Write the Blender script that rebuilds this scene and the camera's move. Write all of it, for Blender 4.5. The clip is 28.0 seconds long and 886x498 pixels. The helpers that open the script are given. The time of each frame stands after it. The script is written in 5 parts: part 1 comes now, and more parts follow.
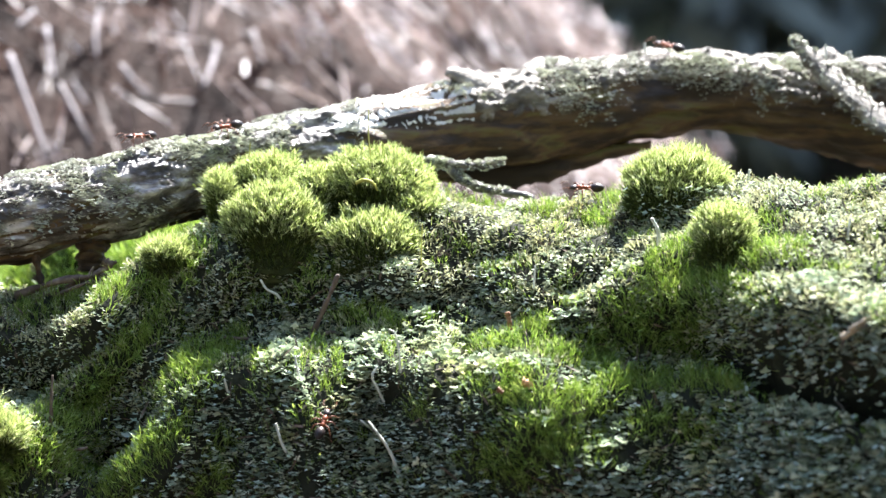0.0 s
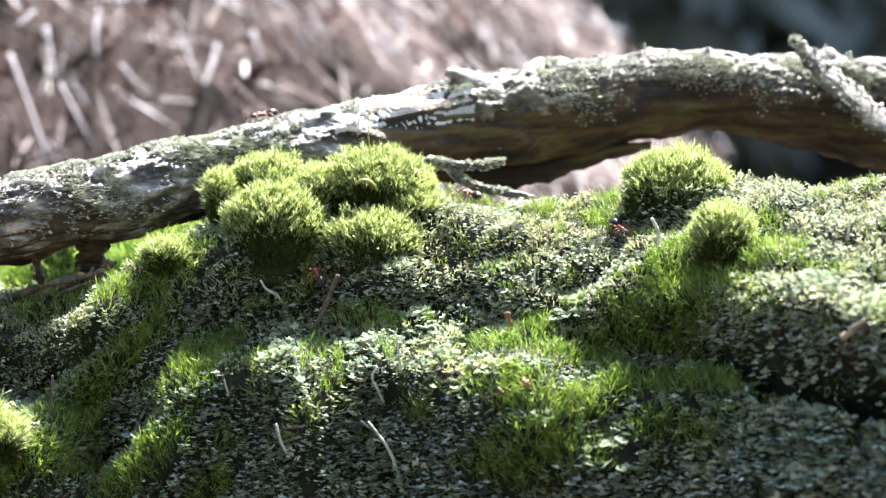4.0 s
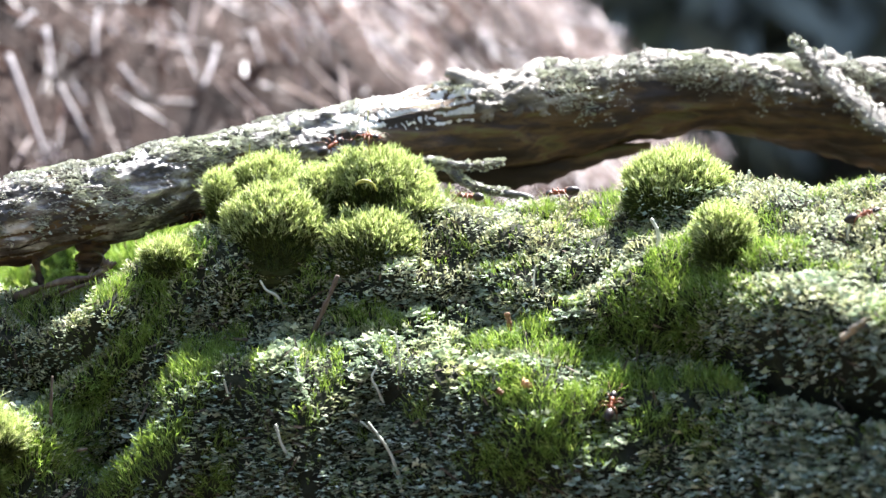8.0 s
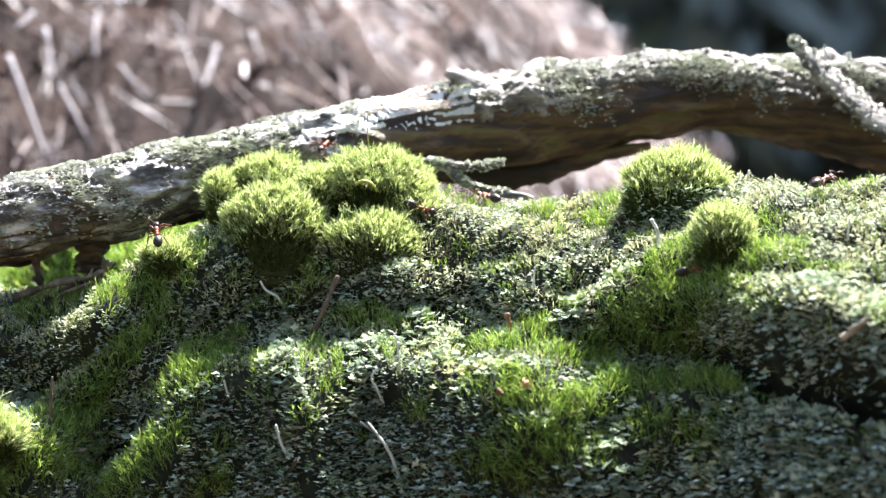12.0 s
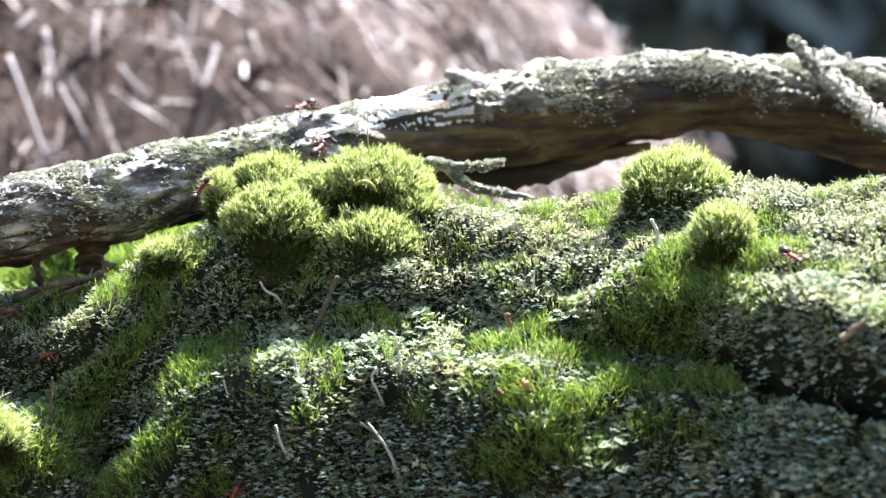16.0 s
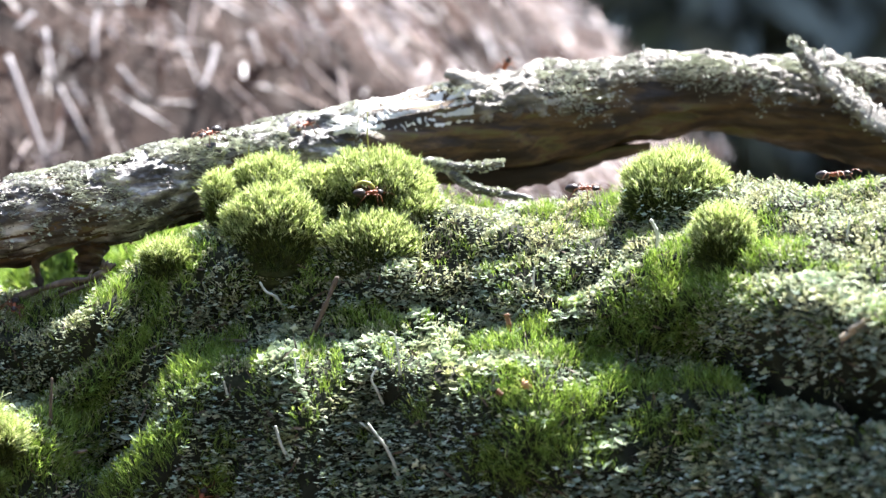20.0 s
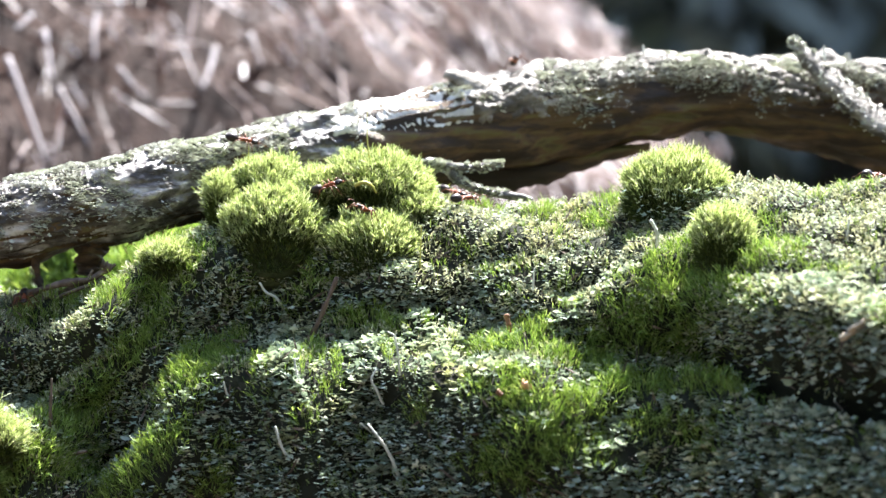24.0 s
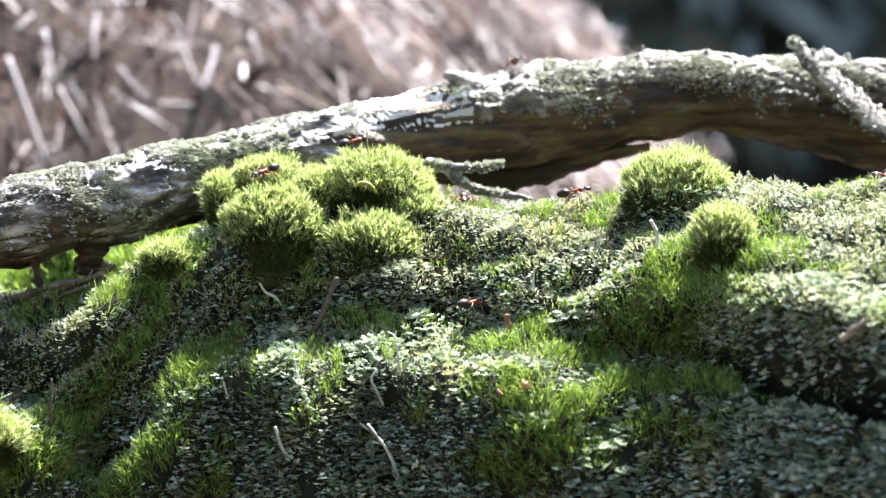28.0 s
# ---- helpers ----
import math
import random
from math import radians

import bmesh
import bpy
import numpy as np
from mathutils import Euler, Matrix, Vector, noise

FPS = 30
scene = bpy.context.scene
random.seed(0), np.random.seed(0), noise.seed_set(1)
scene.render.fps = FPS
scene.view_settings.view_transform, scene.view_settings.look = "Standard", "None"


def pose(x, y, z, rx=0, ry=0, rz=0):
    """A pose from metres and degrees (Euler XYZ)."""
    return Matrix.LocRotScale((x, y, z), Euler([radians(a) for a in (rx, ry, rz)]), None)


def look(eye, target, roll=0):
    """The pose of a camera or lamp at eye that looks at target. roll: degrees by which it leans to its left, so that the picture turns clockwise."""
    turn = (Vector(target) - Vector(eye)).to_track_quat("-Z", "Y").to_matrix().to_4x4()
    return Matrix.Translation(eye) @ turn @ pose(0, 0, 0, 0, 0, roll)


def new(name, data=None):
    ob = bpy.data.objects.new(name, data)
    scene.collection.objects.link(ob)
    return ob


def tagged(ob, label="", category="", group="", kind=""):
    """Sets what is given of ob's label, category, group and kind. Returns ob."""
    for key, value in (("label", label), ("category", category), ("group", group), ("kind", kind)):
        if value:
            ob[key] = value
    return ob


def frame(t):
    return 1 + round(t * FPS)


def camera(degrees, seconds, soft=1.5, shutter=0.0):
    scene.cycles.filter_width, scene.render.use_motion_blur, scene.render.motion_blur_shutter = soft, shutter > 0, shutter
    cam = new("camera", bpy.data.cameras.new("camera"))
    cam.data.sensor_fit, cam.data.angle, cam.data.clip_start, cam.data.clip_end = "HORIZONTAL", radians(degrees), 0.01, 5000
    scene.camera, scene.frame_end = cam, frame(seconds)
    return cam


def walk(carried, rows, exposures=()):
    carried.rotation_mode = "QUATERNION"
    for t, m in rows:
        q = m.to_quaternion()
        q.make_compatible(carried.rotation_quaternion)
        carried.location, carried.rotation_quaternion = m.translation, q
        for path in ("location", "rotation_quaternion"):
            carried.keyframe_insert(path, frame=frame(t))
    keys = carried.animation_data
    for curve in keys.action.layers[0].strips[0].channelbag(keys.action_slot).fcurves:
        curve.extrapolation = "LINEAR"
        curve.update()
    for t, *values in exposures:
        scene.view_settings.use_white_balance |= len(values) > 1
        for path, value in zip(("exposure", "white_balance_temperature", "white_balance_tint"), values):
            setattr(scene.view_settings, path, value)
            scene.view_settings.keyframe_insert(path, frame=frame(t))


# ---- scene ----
from mathutils.bvhtree import BVHTree

# All places below are in millimetres (1 unit = 0.001 m), x to the right, y away, z up.
MM = 0.001
DIST = 540.0
cam = camera(17.9, 28.0, 1.35)
EYE = (0, -DIST * MM, 0)


def aim(share):
    return look(EYE, (0.00022 * share, 0, 0.00050 * share), -0.16 * share)


walk(cam, [(0, aim(0)), (2.5, aim(0.05)), (8, aim(0.30)), (14, aim(0.5)), (20, aim(0.74)), (24, aim(0.9)), (28, aim(1.0))])
cam.data.dof.use_dof = True
cam.data.dof.focus_distance = (DIST - 9.0) * MM
cam.data.dof.aperture_fstop = cam.data.lens / 5.6

# ---- light ----
SUN = Vector((0.25, 0.385, 0.887)).normalized()
world = bpy.data.worlds.new("sky")
scene.world = world
world.use_nodes = True
wt = world.node_tree
sky = wt.nodes.new("ShaderNodeTexSky")
sky.sky_type = "NISHITA"
sky.sun_disc = False
sky.sun_elevation = math.asin(SUN.z)
sky.sun_rotation = math.atan2(SUN.x, SUN.y)
wt.links.new(sky.outputs["Color"], wt.nodes["Background"].inputs["Color"])
wt.nodes["Background"].inputs["Strength"].default_value = 0.095
sun = new("sun", bpy.data.lights.new("sun", "SUN"))
sun.data.energy = 5.0
sun.data.angle = radians(0.53)
sun.data.color = (1.0, 0.98, 0.98)
sun.matrix_world = look(SUN * 3, (0, 0, 0))
scene.view_settings.exposure = 2.81

# ---- materials ----


def material(name):
    m = bpy.data.materials.new(name)
    m.use_nodes = True
    nt = m.node_tree
    return m, nt, nt.nodes["Principled BSDF"], nt.nodes["Material Output"]


def ramp(nt, stops, source):
    r = nt.nodes.new("ShaderNodeValToRGB")
    while len(r.color_ramp.elements) < len(stops):
        r.color_ramp.elements.new(0.5)
    for e, (p, c) in zip(r.color_ramp.elements, stops):
        e.position, e.color = p, (*c, 1)
    nt.links.new(source, r.inputs[0])
    return r.outputs[0]


def noise_out(nt, scale, detail=4.0, rough=0.6, stretch=None):
    co = nt.nodes.new("ShaderNodeTexCoord")
    n = nt.nodes.new("ShaderNodeTexNoise")
    n.inputs["Scale"].default_value = scale
    n.inputs["Detail"].default_value = detail
    n.inputs["Roughness"].default_value = rough
    if stretch:
        mp = nt.nodes.new("ShaderNodeMapping")
        mp.inputs["Scale"].default_value = stretch
        nt.links.new(co.outputs["Object"], mp.inputs[0])
        nt.links.new(mp.outputs[0], n.inputs["Vector"])
    else:
        nt.links.new(co.outputs["Object"], n.inputs["Vector"])
    return n.outputs["Fac"]


def mixed(nt, fac, a, b, mode="MIX"):
    m = nt.nodes.new("ShaderNodeMix")
    m.data_type, m.blend_type = "RGBA", mode
    for sock, v in ((m.inputs[0], fac), (m.inputs[6], a), (m.inputs[7], b)):
        if isinstance(v, (int, float)):
            sock.default_value = v
        elif isinstance(v, tuple):
            sock.default_value = (*v, 1)
        else:
            nt.links.new(v, sock)
    return m.outputs[2]


def bump(nt, bsdf, height, strength, dist):
    b = nt.nodes.new("ShaderNodeBump")
    b.inputs["Strength"].default_value = strength
    b.inputs["Distance"].default_value = dist
    nt.links.new(height, b.inputs["Height"])
    nt.links.new(b.outputs[0], bsdf.inputs["Normal"])


def leafy(name, stops, patch, through_light=0.45, gloss=0.45, scale=180.0, glow=(1.35, 1.35, 0.8), tan=None, spec=0.35):
    """A thin leaf: every leaf its own shade, patches of another tone, and light shining through."""
    m, nt, p, out = material(name)
    g = nt.nodes.new("ShaderNodeNewGeometry")
    c = ramp(nt, stops, g.outputs["Random Per Island"])
    c = mixed(nt, ramp(nt, [(0.42, (0, 0, 0)), (0.62, (1, 1, 1))], noise_out(nt, scale, 2)), c, mixed(nt, 0.5, c, patch))
    if tan:
        c = mixed(nt, ramp(nt, [(0.52, (0, 0, 0)), (0.68, (0.8, 0.8, 0.8))], noise_out(nt, scale * 0.42, 3)), c, mixed(nt, 1.0, c, tan, "MULTIPLY"))
    nt.links.new(c, p.inputs["Base Color"])
    p.inputs["Roughness"].default_value = gloss
    p.inputs["Specular IOR Level"].default_value = spec
    t = nt.nodes.new("ShaderNodeBsdfTranslucent")
    nt.links.new(mixed(nt, 1.0, c, glow, "MULTIPLY"), t.inputs["Color"])
    mx = nt.nodes.new("ShaderNodeMixShader")
    mx.inputs[0].default_value = through_light
    nt.links.new(p.outputs[0], mx.inputs[1])
    nt.links.new(t.outputs[0], mx.inputs[2])
    nt.links.new(mx.outputs[0], out.inputs["Surface"])
    return m


def solid(name, stops, scale, rough=0.8, bump_scale=None, bump_mm=0.3, stretch=None, spec=0.3, detail=5.0):
    m, nt, p, out = material(name)
    f = noise_out(nt, scale, detail, 0.62, stretch)
    nt.links.new(ramp(nt, stops, f), p.inputs["Base Color"])
    p.inputs["Roughness"].default_value = rough
    p.inputs["Specular IOR Level"].default_value = spec
    bump(nt, p, noise_out(nt, bump_scale or scale * 4, 5, 0.65, stretch), 0.8, bump_mm * MM)
    return m


M_LICHEN = leafy("lichen", [(0.0, (0.07, 0.09, 0.065)), (0.3, (0.21, 0.26, 0.205)), (0.65, (0.44, 0.50, 0.42)), (1.0, (0.82, 0.85, 0.77))], (0.27, 0.34, 0.245), 0.22, 0.85, 180.0, (1.1, 1.15, 0.9), (1.1, 0.95, 0.6), 0.12)
M_LICHEN_DRY = leafy("dry_lichen", [(0.0, (0.07, 0.075, 0.05)), (0.3, (0.22, 0.24, 0.175)), (0.7, (0.44, 0.47, 0.39)), (1.0, (0.78, 0.80, 0.72))], (0.33, 0.40, 0.30), 0.22, 0.8, 160.0, (1.1, 1.1, 0.95), (1.12, 0.95, 0.62), 0.15)
M_LICHEN_FINE = leafy("fine_lichen", [(0.0, (0.15, 0.155, 0.10)), (0.5, (0.38, 0.40, 0.29)), (1.0, (0.74, 0.76, 0.63))], (0.40, 0.41, 0.25), 0.3, 0.8, 140.0, (1.15, 1.1, 0.8), None, 0.15)
M_MOSS = leafy("green_moss", [(0.0, (0.04, 0.065, 0.012)), (0.4, (0.13, 0.228, 0.038)), (0.8, (0.265, 0.39, 0.105)), (1.0, (0.50, 0.57, 0.24))], (0.19, 0.26, 0.06), 0.30, 0.45)
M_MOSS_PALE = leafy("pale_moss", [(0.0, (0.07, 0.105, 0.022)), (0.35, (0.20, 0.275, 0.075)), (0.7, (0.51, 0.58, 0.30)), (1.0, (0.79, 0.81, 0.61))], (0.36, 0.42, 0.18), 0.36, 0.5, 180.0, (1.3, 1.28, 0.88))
# Old stems, darkened further so the cushions' lower sides read as shaded.
M_FUR_SHADE = leafy("shaded_moss_stems", [(0.0, (0.016, 0.026, 0.006)), (0.5, (0.045, 0.07, 0.014)), (1.0, (0.13, 0.175, 0.04))], (0.06, 0.075, 0.015), 0.16, 0.5)
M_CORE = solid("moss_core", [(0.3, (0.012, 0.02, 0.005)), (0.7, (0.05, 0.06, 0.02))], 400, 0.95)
# Humus, darkened to near black to stand in for shade under the lichen.
M_HUMUS_SHADE = solid("humus_shade", [(0.3, (0.007, 0.007, 0.004)), (0.55, (0.017, 0.020, 0.010)), (0.75, (0.05, 0.054, 0.03))], 260, 0.95, 900, 0.5)
# Dark weathered bark with pale flecks; the whitest stop paints in glints.
M_BARK = solid("bark_with_glints", [(0.3, (0.022, 0.018, 0.013)), (0.47, (0.06, 0.05, 0.043)), (0.57, (0.22, 0.20, 0.185)), (0.68, (0.60, 0.58, 0.55))], 300, 0.38, 900, 0.6, (0.3, 1, 1), 0.55)
M_BARK_PALE = solid("pale_bark", [(0.3, (0.04, 0.033, 0.026)), (0.45, (0.10, 0.086, 0.068)), (0.58, (0.21, 0.185, 0.15)), (0.72, (0.42, 0.395, 0.35))], 240, 0.55, 800, 0.8, (0.5, 1, 1), 0.35)
M_WOOD = solid("rotten_wood", [(0.3, (0.012, 0.008, 0.005)), (0.46, (0.034, 0.020, 0.010)), (0.55, (0.095, 0.054, 0.022)), (0.62, (0.11, 0.095, 0.032)), (0.70, (0.045, 0.028, 0.014)), (0.8, (0.22, 0.14, 0.075))], 300, 0.6, 900, 0.7, (0.10, 1, 1), 0.4, 7.0)
# Pale bare wood, its colour raised towards white to imitate glare.
M_BARE_GLARE = solid("bare_wood_glare", [(0.25, (0.42, 0.40, 0.36)), (0.5, (0.66, 0.64, 0.60)), (0.75, (0.78, 0.77, 0.74))], 140, 0.5, 600, 0.35, (0.2, 1, 1), 0.5)
M_CRUST = leafy("lichen_crust", [(0.0, (0.18, 0.18, 0.15)), (0.5, (0.50, 0.51, 0.45)), (1.0, (0.76, 0.76, 0.72))], (0.44, 0.48, 0.32), 0.10, 0.5, 60, (1.0, 1.0, 0.95))
# Brown needle tones; the near-white top stops paint in sun glints.
M_STRAW = leafy("dry_needle_glints", [(0.0, (0.014, 0.007, 0.005)), (0.45, (0.045, 0.022, 0.016)), (0.64, (0.15, 0.092, 0.076)), (0.80, (0.38, 0.30, 0.285)), (0.92, (0.66, 0.62, 0.64)), (1.0, (0.78, 0.75, 0.77))], (0.10, 0.045, 0.03), 0.2, 0.6, 60, (1.0, 0.9, 0.85))
# Lit copy of the needle colour, for the mound's sunward flank.
M_STRAW_LIT = leafy("lit_straw", [(0.0, (0.36, 0.29, 0.275)), (1.0, (0.78, 0.73, 0.72))], (0.50, 0.40, 0.37), 0.25, 0.55, 60, (1.0, 0.95, 0.9))
# Core coloured near black to stand in for deep shade between needles.
M_MOUND = solid("shade_dark_litter", [(0.3, (0.008, 0.004, 0.003)), (0.6, (0.026, 0.013, 0.009))], 60, 0.95, 200, 2.0)
M_FLOOR = solid("forest_floor", [(0.3, (0.028, 0.021, 0.014)), (0.6, (0.06, 0.043, 0.028)), (0.8, (0.045, 0.052, 0.025))], 8, 0.95, 60, 8.0)
M_TRUNK = solid("spruce_bark", [(0.3, (0.03, 0.022, 0.018)), (0.7, (0.09, 0.07, 0.055))], 12, 0.9, 40, 6.0)
M_SPRUCE = leafy("spruce_needles", [(0.0, (0.075, 0.085, 0.068)), (1.0, (0.15, 0.17, 0.14))], (0.12, 0.125, 0.115), 0.2, 0.5, 2.0)

# ---- mesh helpers ----
rng = np.random.default_rng(7)


def sines(seed, wavelength, n=14):
    """A smooth random field of two coordinates, roughly between -1 and 1."""
    r = np.random.default_rng(seed)
    ang, k = r.uniform(0, 2 * np.pi, n), 2 * np.pi / (wavelength * r.uniform(0.7, 1.6, n))
    ph = r.uniform(0, 2 * np.pi, n)

    def f(u, v):
        u, v = np.asarray(u, float), np.asarray(v, float)
        return sum(np.sin(k[i] * (np.cos(ang[i]) * u + np.sin(ang[i]) * v) + ph[i]) for i in range(n)) / math.sqrt(n)
    return f


def mesh_from(name, verts, faces, mat, smooth=False):
    me = bpy.data.meshes.new(name)
    me.from_pydata((np.asarray(verts) * MM).tolist(), [], faces if isinstance(faces, list) else faces.tolist())
    me.materials.append(mat)
    if smooth:
        me.polygons.foreach_set("use_smooth", [True] * len(me.polygons))
    me.update()
    return me


def part(name, me, parent=None, label=""):
    ob = new(name, me)
    ob.parent = parent
    return tagged(ob, label) if label else ob


def grid_faces(nu, nv, wrap=False):
    i, j = np.meshgrid(np.arange(nu - 1), np.arange(nv if wrap else nv - 1), indexing="ij")
    a = (i * nv + j).ravel()
    b = (i * nv + (j + 1) % nv).ravel()
    return np.stack([a, b, b + nv, a + nv], 1)


def unit(v):
    return v / np.maximum(np.linalg.norm(v, axis=-1, keepdims=True), 1e-9)


def frames_for(d):
    """Two directions across each direction d, turned at random."""
    a = rng.normal(size=d.shape)
    s = unit(np.cross(d, a))
    return s, np.cross(d, s)


def blades(base, way, length, width, bend, droop=0.0):
    """Narrow pointed leaves: five corners and three faces each."""
    n = len(base)
    s, b = frames_for(way)
    L, W, B = length[:, None], width[:, None], bend[:, None]
    down = np.array([0, 0, -1.0]) * droop
    mid = base + way * L * 0.55 + b * B * 0.3 * L
    tip = base + way * L + b * B * L + down * L
    v = np.stack([base - s * W * 0.35, base + s * W * 0.35, mid + s * W * 0.5, mid - s * W * 0.5, tip], 1).reshape(-1, 3)
    o = np.arange(n) * 5
    f = [(int(i), int(i) + 1, int(i) + 2, int(i) + 3) for i in o] + [(int(i) + 3, int(i) + 2, int(i) + 4) for i in o]
    return v, f


def shoots(base, nrm, length, leaves=6, splay=0.55, leaf=0.5, width=0.17):
    """Moss shoots: each a thin stem with small leaves splayed round its upper half."""
    n = len(base)
    ways, bases, ls, ws = [nrm], [base], [length], [np.full(n, width * 1.1)]
    for i in range(leaves):
        s, _ = frames_for(nrm)
        at = rng.uniform(0.35, 0.95, n)[:, None]
        ways.append(unit(nrm * 0.7 + s * splay * rng.uniform(0.6, 1.6, n)[:, None]))
        bases.append(base + nrm * length[:, None] * at)
        ls.append(length * leaf * rng.uniform(0.7, 1.2, n))
        ws.append(np.full(n, width))
    way, b = np.concatenate(ways), np.concatenate(bases)
    ln, wd = np.concatenate(ls), np.concatenate(ws)
    return blades(b, way, ln, wd * rng.uniform(0.7, 1.3, len(b)), rng.normal(0, 0.16, len(b)))


def lobes(base, nrm, size, sag=0.2):
    """Lichen scales: small curled shelves on a narrow foot, split at the rim into three rounded fingers."""
    n = len(base)
    out = unit(nrm * 0.8 + np.array([0, -0.3, -sag]) + rng.normal(0, 0.27, (n, 3)))
    side = unit(np.cross(out, np.array([0, 0.0, 1.0]) + nrm * 0.1 + rng.normal(0, 0.28, (n, 3))))
    face = np.cross(side, out)
    L, cup = size[:, None], rng.uniform(-0.3, 0.95, n)[:, None]
    wd = rng.uniform(0.75, 1.2, n)[:, None]

    def at(radius, angle, lift):
        return base + L * (out * radius * np.cos(angle) + side * radius * wd * np.sin(angle) + face * lift * cup)
    pts = [base - out * L * 0.5 + face * L * 0.15]
    pts += [at(0.5 + rng.uniform(-0.08, 0.08, (n, 1)), q, 0.1 + 0.2 * abs(q)) for q in (-1.1, -0.36, 0.36, 1.1)]
    for i, q in enumerate((-1.35, -0.95, -0.52, 0.0, 0.52, 0.95, 1.35)):
        pts.append(at((0.98 if i % 2 else 0.84) * rng.uniform(0.88, 1.12, (n, 1)), q, (rng.uniform(0.2, 1.1, (n, 1)) if i % 2 else 0.25)))
    v = np.stack(pts, 1).reshape(-1, 3)
    o = np.arange(n)[:, None] * 12
    tris = np.concatenate([o + np.array(q) for k in range(3) for q in ((0, 1 + k, 2 + k), (1 + k, 5 + 2 * k, 6 + 2 * k))])
    quads = np.concatenate([o + np.array((1 + k, 6 + 2 * k, 7 + 2 * k, 2 + k)) for k in range(3)])
    return v, tris.tolist() + quads.tolist()


def join(chunks):
    vs, fs, k = [], [], 0
    for v, f in chunks:
        vs.append(v)
        fs += [tuple(i + k for i in q) for q in f]
        k += len(v)
    return np.concatenate(vs), fs


def tube(points, radii, sides=10, rough=None):
    """A tapered, closed tube along a line of points."""
    p = np.asarray(points, float)
    r = np.asarray(radii, float)
    t = unit(np.gradient(p, axis=0))
    ref = np.array([0.03, 1.0, 0.02])
    s = unit(np.cross(t, ref + np.zeros_like(t)))
    b = np.cross(s, t)
    a = np.linspace(0, 2 * np.pi, sides, endpoint=False)
    rr = r[:, None] * np.ones(sides)
    if rough is not None:
        rr = rr * rough(np.arange(len(p))[:, None], a[None, :])
    v = p[:, None] + s[:, None] * (np.cos(a)[None, :, None] * rr[..., None]) + b[:, None] * (np.sin(a)[None, :, None] * rr[..., None])
    f = grid_faces(len(p), sides, True)[:, ::-1].tolist()
    f += [list(range(sides)), [(len(p) - 1) * sides + i for i in range(sides - 1, -1, -1)]]
    return v.reshape(-1, 3), f


def curve_through(points, n):
    """A smooth line through a few points (Catmull-Rom)."""
    p = np.asarray(points, float)
    q = np.concatenate([[2 * p[0] - p[1]], p, [2 * p[-1] - p[-2]]])
    out = []
    for u in np.linspace(0, len(p) - 1, n):
        i = min(int(u), len(p) - 2)
        t = u - i
        a, b, c, d = q[i:i + 4]
        out.append(0.5 * (2 * b + (c - a) * t + (2 * a - 5 * b + 4 * c - d) * t * t + (3 * b - a - 3 * c + d) * t ** 3))
    return np.array(out)


# ---- the log ----
CREST_X = (-140, -105, -85, -72, -64, -56, -47, -32, -4, 10, 28, 38, 45, 80, 140)
LIP_X = (-70, -58, -41, -30, -17, -8, 2, 12, 23, 34, 52)
LIP_Z = (-17, -19.5, -17.5, -17.5, -16.5, -17, -18, -18.5, -20.5, -23, -25)
CREST_Z = (-16, -12, -10, -10, -9, -2, 5, 8, 9.5, 7.2, 6.8, 9, 10, 11, 12)
n_big, n_mid, n_small, tuft = sines(1, 22), sines(2, 8), sines(3, 3.2), sines(4, 7.5)


def g(v, s):
    return np.exp(-0.5 * (v / s) ** 2)


def box01(v, a, b, s):
    return 1 / (1 + np.exp(-(v - a) / s)) / (1 + np.exp((v - b) / s))


# hollows in the log: x, angle, half width, half height, depth
HOLES = [(9, 29, 3.2, 2.2, 5), (7, 38, 4.7, 2.0, 5), (23, 39, 1.9, 1.6, 4), (15, 44, 2.6, 1.5, 4), (-4, 42, 1.9, 1.5, 3), (-74, 33, 5.8, 2.2, 12), (-64, 54, 4.0, 2.8, 14), (-56, 56, 4.0, 2.2, 8), (8, 42, 4.2, 1.5, 5), (30, 52, 1.9, 1.7, 5), (-42, 37, 7.4, 1.9, 3), (-18, 36, 3.2, 1.5, 4), (55, 52, 4.2, 1.5, 4), (-10, 43, 3.2, 1.5, 3)]


